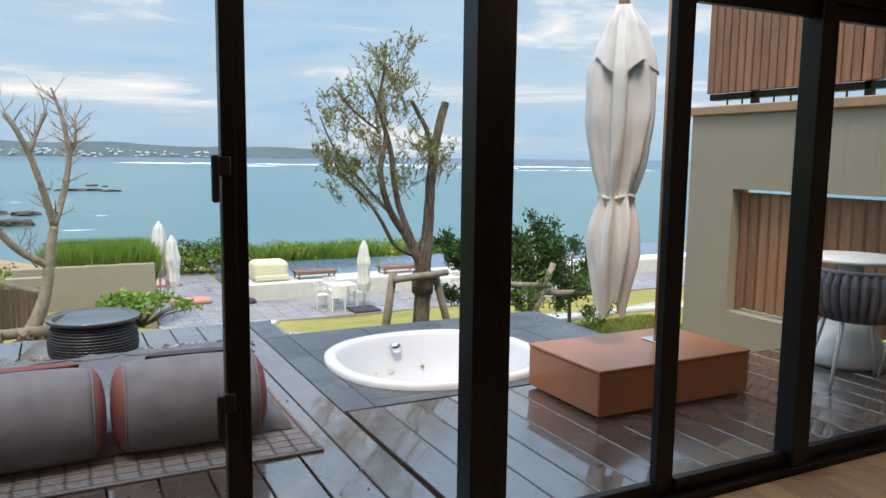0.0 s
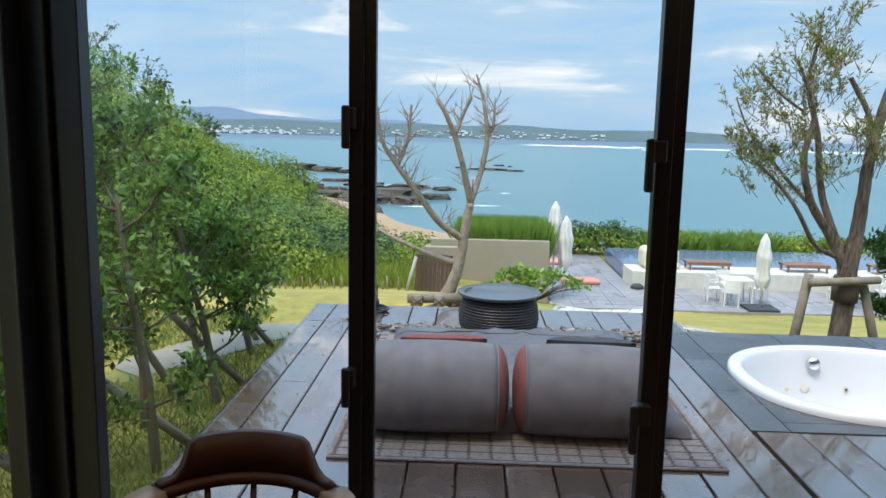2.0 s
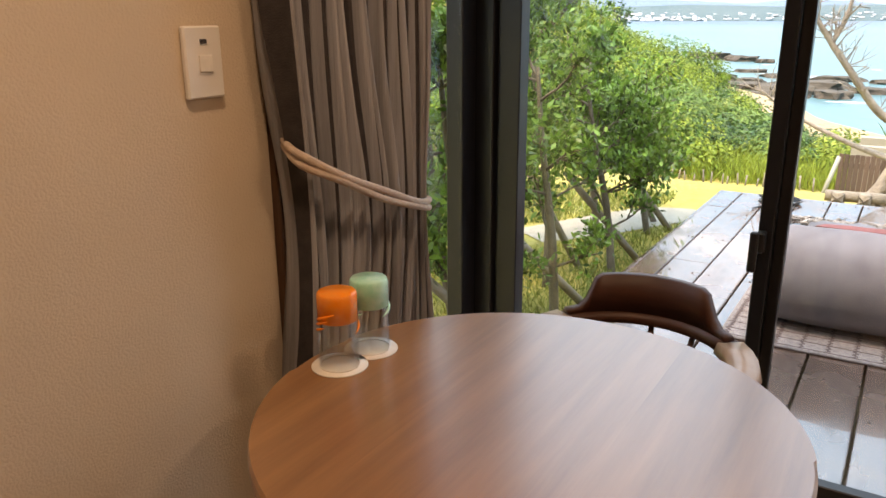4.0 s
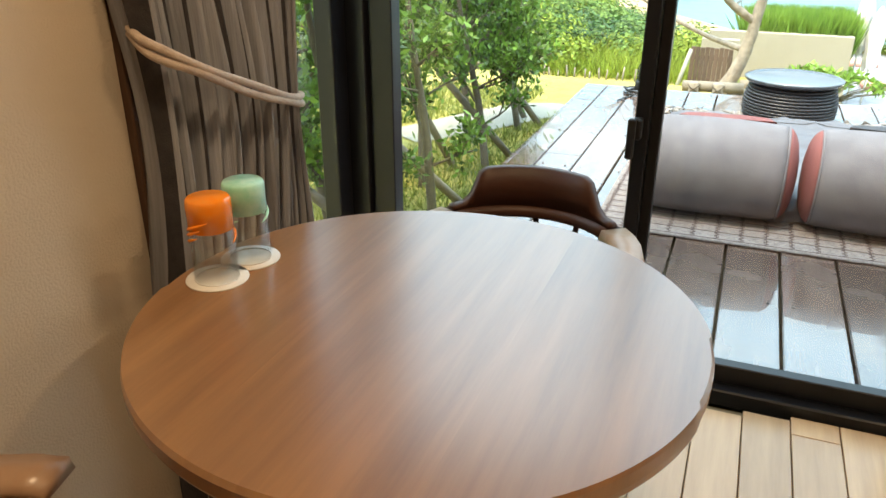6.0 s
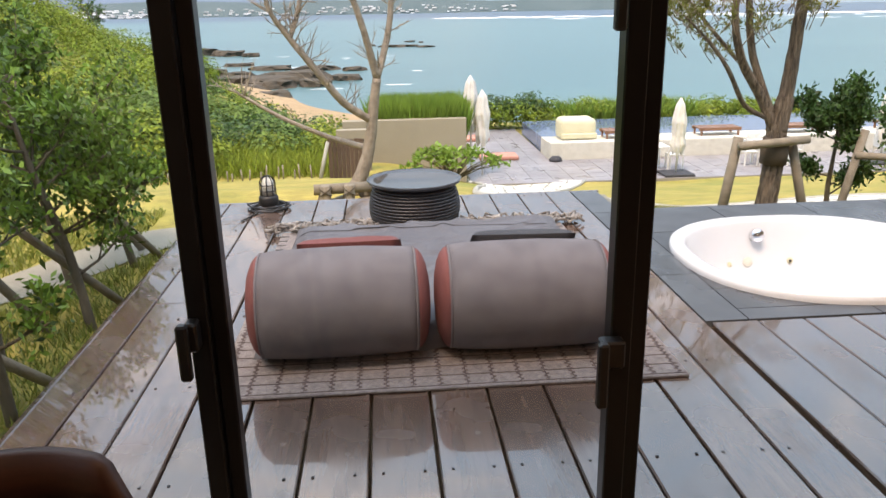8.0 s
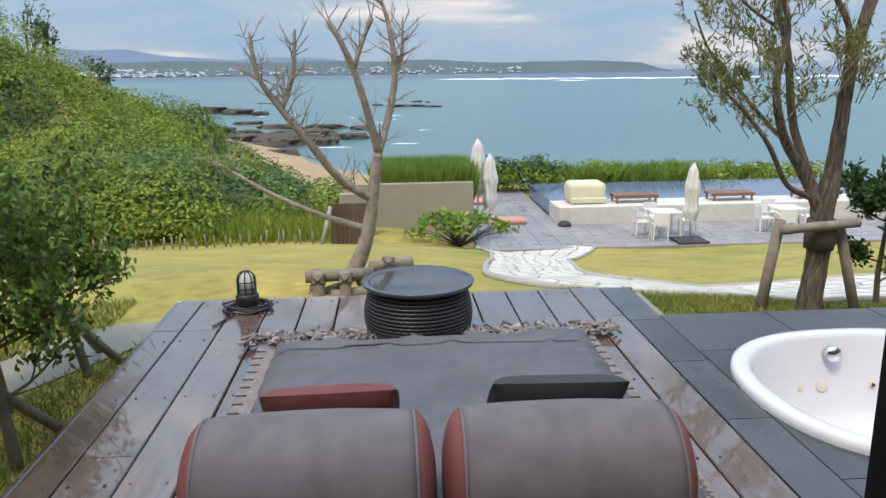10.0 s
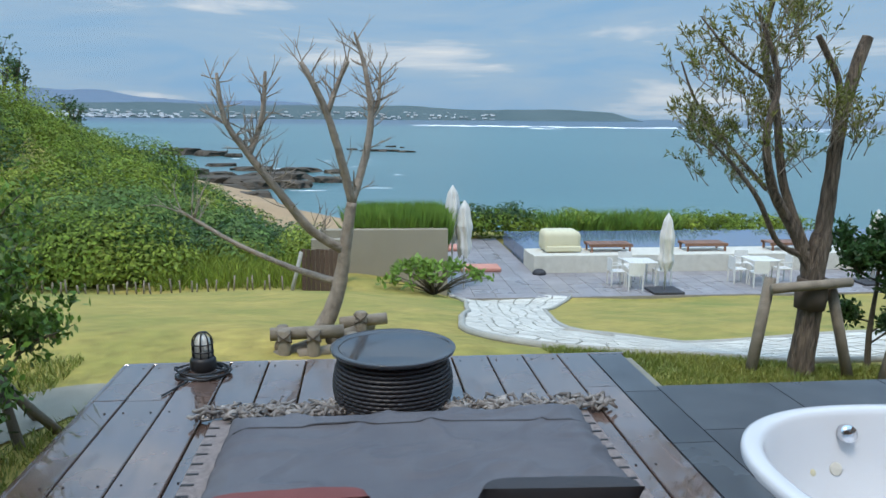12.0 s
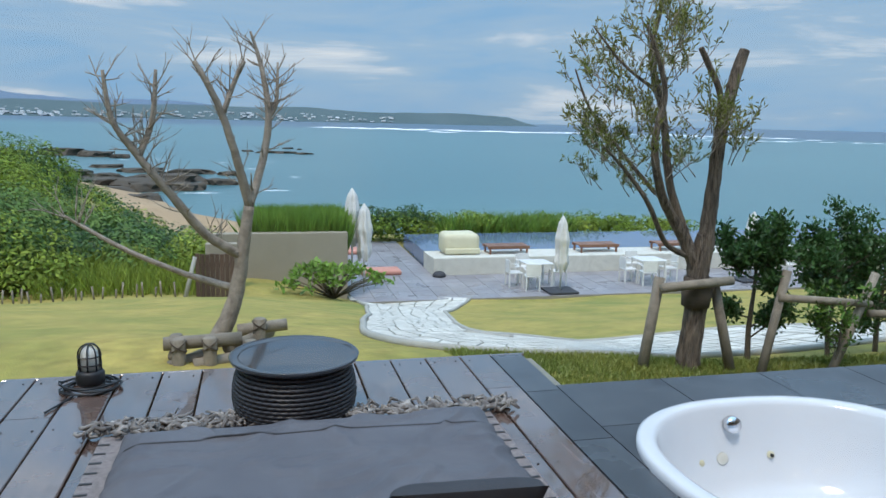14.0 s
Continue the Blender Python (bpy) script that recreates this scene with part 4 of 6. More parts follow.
def outdoor_table(x, y):
    t = thing("pedestal_table", "round white outdoor table on a flared pedestal", "table", at=(x, y, 0.0))
    put("top", lathe("top", [(0.05, 0.70), (0.31, 0.705), (0.32, 0.715), (0.32, 0.728), (0.31, 0.734), (0.001, 0.734)], M_WHITE, 48), t)
    put("pedestal", lathe("pedestal", [(0.23, 0.002), (0.27, 0.03), (0.26, 0.10), (0.19, 0.22), (0.10, 0.42), (0.07, 0.6), (0.09, 0.70)], M_WHITE, 40), t)


def outdoor_chair(x, y, turn):
    t = thing("rope_chair", "grey woven strap outdoor armchair on slim legs", "chair", at=(x, y, 0.0), turn=turn, group="chairs at the white table")
    put("seat", lathe("seat", [(0.20, 0.40), (0.23, 0.41), (0.235, 0.44), (0.22, 0.465), (0.001, 0.47)], M_GREYF, 32), t)
    for i in range(22):
        a = math.pi * (-0.12 + 1.24 * i / 21)
        c, s = math.cos(a), math.sin(a)
        put("strap", tube("strap", [(0.225 * c, 0.225 * s, 0.42), (0.275 * c, 0.275 * s, 0.52), (0.285 * c, 0.285 * s, 0.62), (0.26 * c, 0.26 * s, 0.70)], [0.02, 0.026, 0.026, 0.02], M_GREYF, 6), t)
    put("rim", tube("rim", [(0.262 * math.cos(a), 0.262 * math.sin(a), 0.705) for a in np.linspace(-0.4, math.pi + 0.4, 25)], 0.017, M_GREYF, 8), t)
    for sx, sy in ((-1, -1), (1, -1), (-1, 1), (1, 1)):
        put("leg", tube("leg", [(0.14 * sx, 0.14 * sy, 0.41), (0.21 * sx, 0.21 * sy, 0.0)], [0.014, 0.010], M_WHITE, 8), t, "pale slim metal leg")


outdoor_table(6.88, 4.92)
outdoor_chair(6.52, 4.60, 145)
outdoor_chair(7.08, 4.50, 200)

# ---------- room ----------
floor = tagged(new("floor", boxes("floor", [(0.9, 6.3, -2.2, 3.78, -0.2, -0.02)], M_EARTH)), "oak plank floor of the room", "floor", kind="structure")
Rf = random.Random(12)
nb = 0
xx = 0.95
while xx < 6.2:
    yy = -2.2 - Rf.random() * 0.6
    while yy < 3.78:
        y2 = min(yy + 0.9, 3.785)
        if y2 - yy > 0.05 and y2 > -2.0:
            o = put("floorboard", box("floorboard", -0.0585, 0.0585, -(y2 - yy) / 2 + 0.001, (y2 - yy) / 2 - 0.001, -0.019, 0.0, M_FLOOR, 0.0015), floor)
            o.location = (xx + 0.06, (yy + y2) / 2, 0)
        yy = y2
        if yy >= 3.78:
            break
    xx += 0.12
wall_w = tagged(new("wall_west", boxes("wall_west", [(0.88, 1.05, -2.2, 2.86, -0.2, 2.45)], M_WALL_IN)), "beige papered interior wall", "wall", kind="structure")
tagged(new("wall_south", boxes("wall_south", [(0.88, 6.4, -2.4, -2.2, -0.2, 2.45)], M_WALL_IN)), "beige papered interior wall", "wall", kind="structure")
tagged(new("wall_inner_east", boxes("wall_inner_east", [(6.2, 6.4, -2.2, 3.78, -0.2, 2.45)], M_WALL_IN)), "beige papered interior wall", "wall", kind="structure")
tagged(new("ceiling", boxes("ceiling", [(0.7, 6.5, -2.4, 3.95, 2.45, 2.6)], M_CEIL)), "pale painted ceiling", "ceiling", kind="structure")
tagged(new("trim", box("trim", 0.93, 1.065, 2.862, 2.905, 0.0, 2.45, M_TRIM, 0.003)), "dark brown window jamb trim", "trim", kind="structure")
tagged(new("wall_outer_east", boxes("wall_outer_east", [(6.4, 7.4, 3.4, 3.9, -0.3, 3.2)], M_RENDER)), "taupe rendered house wall", "wall", kind="structure")

# ---------- glazing ----------
glz = tagged(new("window_1", None), "black aluminium sliding glass wall onto the deck", "sliding window", kind="structure")
YF = 3.85
put("sill_track", box("sill_track", 1.05, 6.2, 3.79, 3.895, -0.02, 0.03, M_BLACK, 0.004), glz)
put("head_track", box("head_track", 0.9, 6.2, 3.80, 3.90, 2.02, 2.45, M_BLACK, 0.004), glz)


def stile(x0, x1, yo=0.0):
    w = x1 - x0
    if w > 0.12:
        put("post", box("post", x0, x0 + w * 0.62, YF - 0.05 + yo, YF + 0.05, 0.03, 2.02, M_BLACK, 0.003), glz)
        put("stile", box("stile", x0 + w * 0.62 + 0.001, x1, YF - 0.028 + yo, YF + 0.03, 0.03, 2.02, M_BLACK, 0.003), glz)
    else:
        put("stile", box("stile", x0, x0 + w * 0.55, YF - 0.022 + yo, YF + 0.02, 0.03, 2.02, M_BLACK, 0.003), glz)
        put("stile", box("stile", x0 + w * 0.55 + 0.001, x1, YF - 0.004 + yo, YF + 0.035, 0.03, 2.02, M_BLACK, 0.003), glz)


STILES = [(0.90, 1.095), (1.772, 1.838), (2.540, 2.615), (3.335, 3.495), (4.195, 4.30), (4.95, 5.085), (5.75, 5.83)]
for a, b in STILES:
    stile(a, b)
for (a, b), (c, d) in zip(STILES, STILES[1:]):
    put("bottom_rail", box("bottom_rail", b, c, YF - 0.02, YF + 0.02, 0.03, 0.088, M_BLACK, 0.003), glz)
    put("top_rail", box("top_rail", b, c, YF - 0.02, YF + 0.02, 1.955, 2.02, M_BLACK, 0.003), glz)
    g = put("pane", box("pane", b - 0.004, c + 0.004, YF + 0.006, YF + 0.010, 0.085, 1.96, M_GLASS), glz)
    g.visible_shadow = False
put("post", box("corner_post", 0.91, 0.965, 3.722, 3.799, 0.03, 2.02, M_BLACK, 0.003), glz)
# side window behind the curtain
put("sill_track", box("side_sill", 0.92, 1.02, 2.905, 3.795, -0.02, 0.06, M_BLACK, 0.003), glz)
put("head_track", box("side_head", 0.92, 1.02, 2.905, 3.795, 2.02, 2.45, M_BLACK, 0.003), glz)
g = put("pane", box("side_pane", 0.955, 0.960, 2.905, 3.72, 0.06, 2.02, M_GLASS), glz)
g.visible_shadow = False


def sash_handle(x, z0, z1, side):
    h = put("handle", box("handle", x - 0.010, x + 0.010, YF - 0.075, YF - 0.055, z0, z1, M_HANDLE, 0.004), glz)
    zc = z1 - 0.03
    put("handle_mount", box("mount", min(x, x + side * 0.045), max(x, x + side * 0.045), YF - 0.056, YF - 0.021, zc - 0.028, zc + 0.026, M_HANDLE, 0.004), h)


sash_handle(2.515, 1.235, 1.365, 1)
sash_handle(2.515, 0.560, 0.690, 1)
sash_handle(1.772, 1.325, 1.43, 0.5)
sash_handle(1.772, 0.660, 0.765, 0.5)

# rings added above the room's fill lamps; the ceiling itself is never in view
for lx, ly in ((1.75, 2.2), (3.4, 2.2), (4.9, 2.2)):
    dl = thing("added_downlight", "small round ceiling ring added for an unseen warm fill lamp", "downlight", at=(lx, ly, 2.45), group="ceiling downlights")
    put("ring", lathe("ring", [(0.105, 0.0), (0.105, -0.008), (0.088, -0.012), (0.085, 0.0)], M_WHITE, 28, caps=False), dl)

# ---------- curtains ----------
def curtain(path, z0, z1, folds, tie, label, amp=0.05, pinch=0.14):
    t = thing("curtain", label, "curtain")
    n, m = folds * 16, 56
    Rc = random.Random(folds)
    wob = [(Rc.uniform(0.65, 1.35), Rc.uniform(-0.5, 0.5)) for _ in range(folds + 2)]
    vs, fs, ix = [], [], []
    d = (Vector(path[1]) - Vector(path[0])).normalized()
    nr = Vector((d.y, -d.x))
    for j in range(m + 1):
        z = z0 + (z1 - z0) * j / m
        k = math.exp(-((z - tie) / 0.26) ** 2)
        for i in range(n + 1):
            u = i / n
            q0, fr = int(u * folds), u * folds % 1
            a = wob[q0][0] * (1 - fr) + wob[q0 + 1][0] * fr
            ph = wob[q0][1] * (1 - fr) + wob[q0 + 1][1] * fr
            p = Vector(path[0]).lerp(Vector(path[1]), 0.5 + (u - 0.5) * (1 - pinch * k) + 0.010 * math.sin(z * 3.1 + q0))
            s = math.sin(2 * math.pi * folds * u + ph + 0.6 * math.sin(z * 2.2 + ph))
            w = amp * a * (1 - 0.3 * k) * math.copysign(abs(s) ** 0.7, s) + 0.006 * math.sin(2 * math.pi * folds * 3.3 * u + z * 4)
            w += 0.05 * k * math.sin(math.pi * u)
            q = p + nr * w
            vs.append((q.x, q.y, z))
    for j in range(m):
        for i in range(n):
            k = j * (n + 1) + i
            fs.append((k, k + 1, k + n + 2, k + n + 1))
            ix.append(1 if (i % 16) in (3, 4, 5, 6, 11, 12) or i % 41 in (0, 1) else 0)
    me = mesh_of("cloth", vs, fs, M_CURTAIN, True)
    me.materials.append(M_CURTAIN_D)
    me.polygons.foreach_set("material_index", ix)
    put("cloth", me, t)
    return t


curtain(((1.125, 2.80), (1.135, 3.25)), 0.02, 2.40, 15, 0.90, "grey striped linen curtain held by a rope tieback")
pts = [(1.07, 2.87, 1.065), (1.17, 2.80, 1.045), (1.225, 2.84, 1.01), (1.235, 2.96, 0.955), (1.225, 3.10, 0.905), (1.175, 3.21, 0.88), (1.10, 3.23, 0.885)]
sp, sr = smooth_line(pts, [0.011] * 7, 6)
tb = thing("curtain_tieback", "twisted beige rope tieback round the curtain", "tieback")
for s in (0, 1):
    put("rope", tube("rope", [p + Vector((0.002, 0.0, 0.013 * s + 0.002 * math.sin(i * 0.6 + s * 3.14))) for i, p in enumerate(sp)], 0.0072, M_ROPE, 8), tb)
put("hook", box("hook", 1.067, 1.082, 2.865, 2.888, 1.04, 1.12, M_CHROME, 0.004), tb, "small metal hook")
curtain(((5.52, 3.66), (5.75, 3.70)), 0.02, 2.40, 3, 0.86, "grey striped linen curtain at the far end of the glass wall")


def switch_plate():
    t = thing("light_switch", "white rectangular wall switch plate", "switch")
    put("plate", box("plate", 1.052, 1.064, 2.678, 2.755, 1.152, 1.268, M_WHITE, 0.003), t)
    put("rocker", box("rocker", 1.064, 1.068, 2.703, 2.730, 1.195, 1.222, M_COASTER, 0.001), t)
    put("indicator", box("indicator", 1.064, 1.066, 2.709, 2.722, 1.240, 1.247, M_DARKF), t)


switch_plate()

# ---------- dining table, chairs, glasses ----------
TX, TY, TR, TZ = 1.662, 2.70, 0.375, 0.75


def round_table():
    t = thing("round_table", "round walnut dining table with a joined plank top", "table", at=(TX, TY, 0))
    n = 96
    edges = [-TR, -0.136, 0.12, TR]
    for a, b in zip(edges, edges[1:]):
        # each plank of the top, cut from the round
        bm = bmesh.new()
        pts = []
        ys = TR * np.sin(np.linspace(math.asin(a / TR), math.asin(b / TR), 44))
        for y in ys:
            pts.append((math.sqrt(max(TR * TR - y * y, 0)), y))
        for y in ys[::-1]:
            pts.append((-math.sqrt(max(TR * TR - y * y, 0)), y))
        seen, ring = set(), []
        for p in pts:
            k = (round(p[0], 5), round(p[1], 5))
            if k not in seen:
                seen.add(k)
                ring.append(p)
        prof = [(0.985, -0.032), (1.0, -0.022), (1.0, -0.006), (0.988, 0.0)]
        rings = [[bm.verts.new((x * s, y if abs(y) < TR * 0.98 else y * s, z)) for x, y in ring] for s, z in prof]
        for r0, r1 in zip(rings, rings[1:]):
            for i in range(len(ring)):
                k = (i + 1) % len(ring)
                bm.faces.new((r0[i], r0[k], r1[k], r1[i]))
        bm.faces.new(rings[0][::-1])
        bm.faces.new(rings[-1])
        bmesh.ops.recalc_face_normals(bm, faces=bm.faces[:])
        o = put("top_plank", from_bm("top_plank", bm, M_WOOD), t)
        o.location = (0, 0, TZ)
        o.rotation_euler = (0, 0, radians(90))
    put("apron", lathe("apron", [(0.30, TZ - 0.075), (0.31, TZ - 0.033)], M_WOOD_D, 40), t)
    for i in range(4):
        a = math.radians(45 + 90 * i)
        c, s = math.cos(a), math.sin(a)
        put("leg", tube("leg", [(0.27 * c, 0.27 * s, TZ - 0.034), (0.31 * c, 0.31 * s, 0.0)], [0.022, 0.014], M_WOOD_D, 12), t)


round_table()


def dining_chair(x, y, turn):
    """Low-backed bow armchair: dark crest, arms painted pale for sheen, turned spindles, round seat."""
    t = thing("dining_chair", "low bow-back wooden armchair with a dark curved crest", "chair", at=(x, y, 0), turn=turn, group="chairs at the round table")
    n = 29
    bow = []
    for i in range(n):
        a = math.radians(-62 + 304 * i / (n - 1))
        bow.append((0.232 * math.cos(a), 0.225 * math.sin(a), 0.60 + 0.0 * i))
    def strip(pts, w, h, up):
        vs, fs = [], []
        for i, p in enumerate(pts):
            p = Vector(p)
            d = (Vector(pts[min(i + 1, len(pts) - 1)]) - Vector(pts[max(i - 1, 0)])).normalized()
            nr = Vector((d.y, -d.x, 0))
            hh = h(i / (len(pts) - 1)) if callable(h) else h
            ww = w
            for a, b in ((-1, 0), (1, 0), (0.8, 1), (-0.8, 1)):
                vs.append(p + nr * (ww / 2 * a + up * hh * b) + Vector((0, 0, hh * b)))
        m = len(pts)
        for i in range(m - 1):
            for q in range(4):
                k = (q + 1) % 4
                fs.append((i * 4 + q, (i + 1) * 4 + q, (i + 1) * 4 + k, i * 4 + k))
        fs += [(0, 1, 2, 3), tuple((m - 1) * 4 + q for q in (3, 2, 1, 0))]
        return vs, fs
    # the sky's sheen on the arms is put into a paler wood colour
    for nm, part_, mt, lb in (("arm", bow[:10], M_WOOD_L, "wooden arm, painted paler for sky sheen"), ("back_bow", bow[9:20], M_WOOD_D, "dark back bow"), ("arm", bow[19:], M_WOOD_L, "wooden arm, painted paler for sky sheen")):
        v, f = strip([(p[0], p[1], 0.575) for p in part_], 0.072 if nm == "arm" else 0.05, 0.024, 0)
        put(nm, mesh_of(nm, v, f, mt, True), t, lb)
    cr = []
    for i in range(25):
        a = math.radians(36 + 108 * i / 24)
        cr.append((0.230 * math.cos(a), 0.225 * math.sin(a), 0.600))
    def hgt(u):
        e = min(u, 1 - u) * 2
        k = max(0, min(1, (e - 0.20) / 0.17))
        return 0.012 + 0.080 * k * k * (3 - 2 * k) + 0.006 * math.sin(math.pi * u)
    v, f = strip(cr, 0.026, hgt, -0.16)
    put("crest", mesh_of("crest", v, f, M_WOOD_D, True), t, "dark brown curved crest rail")
    put("seat", lathe("seat", [(0.20, 0.405), (0.215, 0.415), (0.225, 0.43), (0.215, 0.442), (0.15, 0.436), (0.001, 0.432)], M_WOOD_D, 40), t)
    for i in range(7):
        a = math.radians(12 + 156 * i / 6)
        put("spindle", tube("spindle", [(0.19 * math.cos(a), 0.185 * math.sin(a), 0.435), (0.23 * math.cos(a), 0.222 * math.sin(a), 0.577)], [0.009, 0.007], M_WOOD_D, 8), t)
    for sx, sy in ((-1, -1), (1, -1), (-1, 1), (1, 1)):
        put("leg", tube("leg", [(0.13 * sx, 0.13 * sy, 0.41), (0.21 * sx, 0.20 * sy, 0.0)], [0.018, 0.012], M_WOOD_D, 10), t)


dining_chair(1.62, 3.31, 4)
dining_chair(1.335, 2.18, 162)


def tumbler(x, y, mt, label):
    t = thing("glass_tumbler", label, "glass", at=(x, y, TZ + 0.003), group="upturned tumblers on the table")
    put("wall", lathe("wall", [(0.0315, 0.0), (0.0315, 0.079)], M_CLEAR, 32, caps=False), t)
    put("wall_inside", lathe("wall_inside", [(0.029, 0.0), (0.029, 0.079)], M_CLEAR, 32, caps=False), t)
    put("coloured_base", lathe("coloured_base", [(0.0318, 0.078), (0.0317, 0.116), (0.0308, 0.1215), (0.0285, 0.124), (0.0, 0.124)], mt, 32), t)
    Rg = random.Random(int(x * 1000))
    for i in range(5):
        a0 = Rg.uniform(0, 6.28)
        pts = [(0.0318 * math.cos(a0 + s * 1.6), 0.0318 * math.sin(a0 + s * 1.6), 0.052 + 0.006 * i + 0.02 * s) for s in np.linspace(0, 1, 14)]
        put("swirl", tube("swirl", pts, [0.0006 + 0.0022 * math.sin(math.pi * s) for s in np.linspace(0, 1, 14)], mt, 5), t)
    put("rim", tube("rim", [(0.0315 * math.cos(s), 0.0315 * math.sin(s), 0.001) for s in np.linspace(0, 6.2832, 33)], 0.0012, M_WHITE, 5), t)


def coaster(x, y):
    thing("coaster", "round white paper coaster under an upturned glass", "coaster", at=(x, y, TZ + 0.0005), group="coasters on the table", me=lathe("coaster", [(0.0445, 0), (0.045, 0.0012), (0.0445, 0.0024), (0.0, 0.0024)], M_COASTER, 40))


GA, GB = (1.350, 2.681), (1.354, 2.757)
coaster(*GA)
coaster(*GB)
tumbler(*GA, M_ORANGE_G, "clear tumbler with an orange swirled base, upside down")
tumbler(*GB, M_GREEN_G, "clear tumbler with a sea-green swirled base, upside down")

# door mat
dm = thing("door_mat", "rough woven seagrass door mat on the oak floor", "mat")
pieces = []
Rm = random.Random(2)
for i in range(46):
    yy = 3.28 + i * 0.0095
    pts = [(2.52 + j * 0.035, yy + Rm.uniform(-0.003, 0.003), 0.009 + Rm.uniform(-0.002, 0.006)) for j in range(26)]
    pieces.append(tube_data(pts, [0.0065 + Rm.uniform(-0.001, 0.003) for _ in pts], 5))
v, f = join(pieces)
tagged(put("weave", mesh_of("weave", v, f, M_MAT, True), dm), kind="stuff")

# ---------- plants ----------
def branchy(origin, heading, length, radius, depth, Rb, pieces, tips, spread=0.55, up=0.25, kids=3, seg=5):
    """A wavering tapered limb that forks; collects tubes and tip places."""
    pts, p, d = [Vector(origin)], Vector(origin), Vector(heading).normalized()
    for i in range(seg):
        d = (d + Vector((Rb.uniform(-1, 1), Rb.uniform(-1, 1), Rb.uniform(-1, 1))) * 0.16 + Vector((0, 0, up * 0.15))).normalized()
        p = p + d * (length / seg)
        pts.append(p.copy())
    radii = [radius * (1 - 0.55 * i / seg) for i in range(seg + 1)]
    pieces.append(tube_data(pts, radii, 7 if radius > 0.012 else 5, 0.06))
    if depth == 0:
        tips.append((pts[-1], d, length))
        tips.append((pts[seg // 2], d, length))
        return
    for k in range(kids):
        t = Rb.uniform(0.45, 1.0)
        q = pts[min(seg, int(t * seg))]
        nd = (d + Vector((Rb.uniform(-1, 1), Rb.uniform(-1, 1), Rb.uniform(-0.5, 1))) * spread * 1.4).normalized()
        branchy(q, nd, length * Rb.uniform(0.5, 0.8), radius * 0.5, depth - 1, Rb, pieces, tips, spread, up, kids, seg)


def shrub_tree(x, y, height, lean, seed, name, label, stem_r, leaf, crown_r, n_leaves, size, crown_from=0.3, group="", stakes=0):
    Rb = random.Random(seed)
    gz = float(ground_z(x, y)) - 0.03
    t = thing(name, label, "tree", at=(x, y, gz), group=group)
    pieces, tips = [], []
    top = Vector((lean[0], lean[1], height * 0.72))
    stem = [Vector((0, 0, 0)), top * 0.35 + Vector((Rb.uniform(-.04, .04), Rb.uniform(-.04, .04), 0)), top * 0.7, top]
    sp, sr = smooth_line(stem, [stem_r, stem_r * 0.85, stem_r * 0.6, stem_r * 0.35], 4)
    pieces.append(tube_data(sp, sr, 8, 0.05))
    for k in range(13):
        u = crown_from + (1 - crown_from) * Rb.random()
        q = sp[min(len(sp) - 1, int(u * (len(sp) - 1)))]
        a = Rb.uniform(0, 6.28)
        branchy(q, (math.cos(a), math.sin(a), Rb.uniform(0.15, 1.0)), crown_r * Rb.uniform(0.6, 1.0), stem_r * 0.35, 1, Rb, pieces, tips, kids=3)
    v, f = join(pieces)
    put("trunk", mesh_of("trunk", v, f, M_STEM, True), t)
    cs, ls = [], []
    per = max(4, n_leaves // len(tips))
    for q, d, L in tips:
        c = in_ball(per, 0.0) * np.array([0.15, 0.15, 0.13]) * (crown_r / 0.45) + np.array(q)
        cs.append(c)
    cs = np.concatenate(cs)
    cs = cs[cs[:, 2] > 0.12 * height]
    n = len(cs)
    v, q = leaf_quads(cs, rng.uniform(0.7, 1.25, n) * size, rng.uniform(0.38, 0.5, n) * size, lean=np.array([0, 0, 0.5]))
    tagged(put("crown", mesh_np("crown", v, q, leaf), t), kind="stuff")
    return t


LB = "slender evergreen shrub with glossy leaves beside the deck"
for i, (x, y, h, lx, ly) in enumerate([(0.42, 4.75, 2.2, -0.25, 0.1), (0.02, 5.25, 2.6, -0.15, -0.2), (0.50, 5.55, 2.0, -0.22, 0.15), (0.20, 6.10, 2.3, -0.2, 0.1), (0.48, 6.55, 1.8, -0.28, 0.1), (0.16, 7.15, 1.9, -0.25, 0.1), (0.40, 7.6, 1.55, -0.3, 0.1), (0.38, 4.0, 2.3, -0.2, 0.0), (-0.15, 4.4, 2.6, 0.0, 0.0), (-0.5, 6.2, 2.7, 0.0, 0.2), (-0.6, 5.0, 2.9, 0.0, 0.0), (0.1, 3.3, 2.4, 0, 0)]):
    shrub_tree(x, y, h, (lx, ly), 20 + i, "evergreen_shrub", LB, 0.028, M_LEAF_A, 0.42, 3200, 0.052, 0.30, "shrubs beside the deck")

# support stakes under the shrubs
for i, (x, y, dx, dy, h) in enumerate([(0.62, 5.9, -0.5, -0.55, 0.75), (0.60, 6.9, -0.45, -0.4, 0.7), (0.55, 7.8, -0.4, -0.35, 0.7), (0.62, 5.0, -0.45, -0.5, 0.7), (0.35, 8.0, -0.15, -0.5, 0.7), (0.25, 6.6, -0.2, -0.5, 0.8)]):
    gz = float(ground_z(x, y))
    s = thing("support_stake", "grey slanting wooden tree stake in the grass", "stake", at=(x, y, gz - 0.05), group="stakes under the shrubs", me=tube("support_stake", [(0, 0, 0), (dx * 0.5, dy * 0.5, h * 0.5), (dx, dy, h)], [0.026, 0.025, 0.024], M_LOG, 10, 0.04))


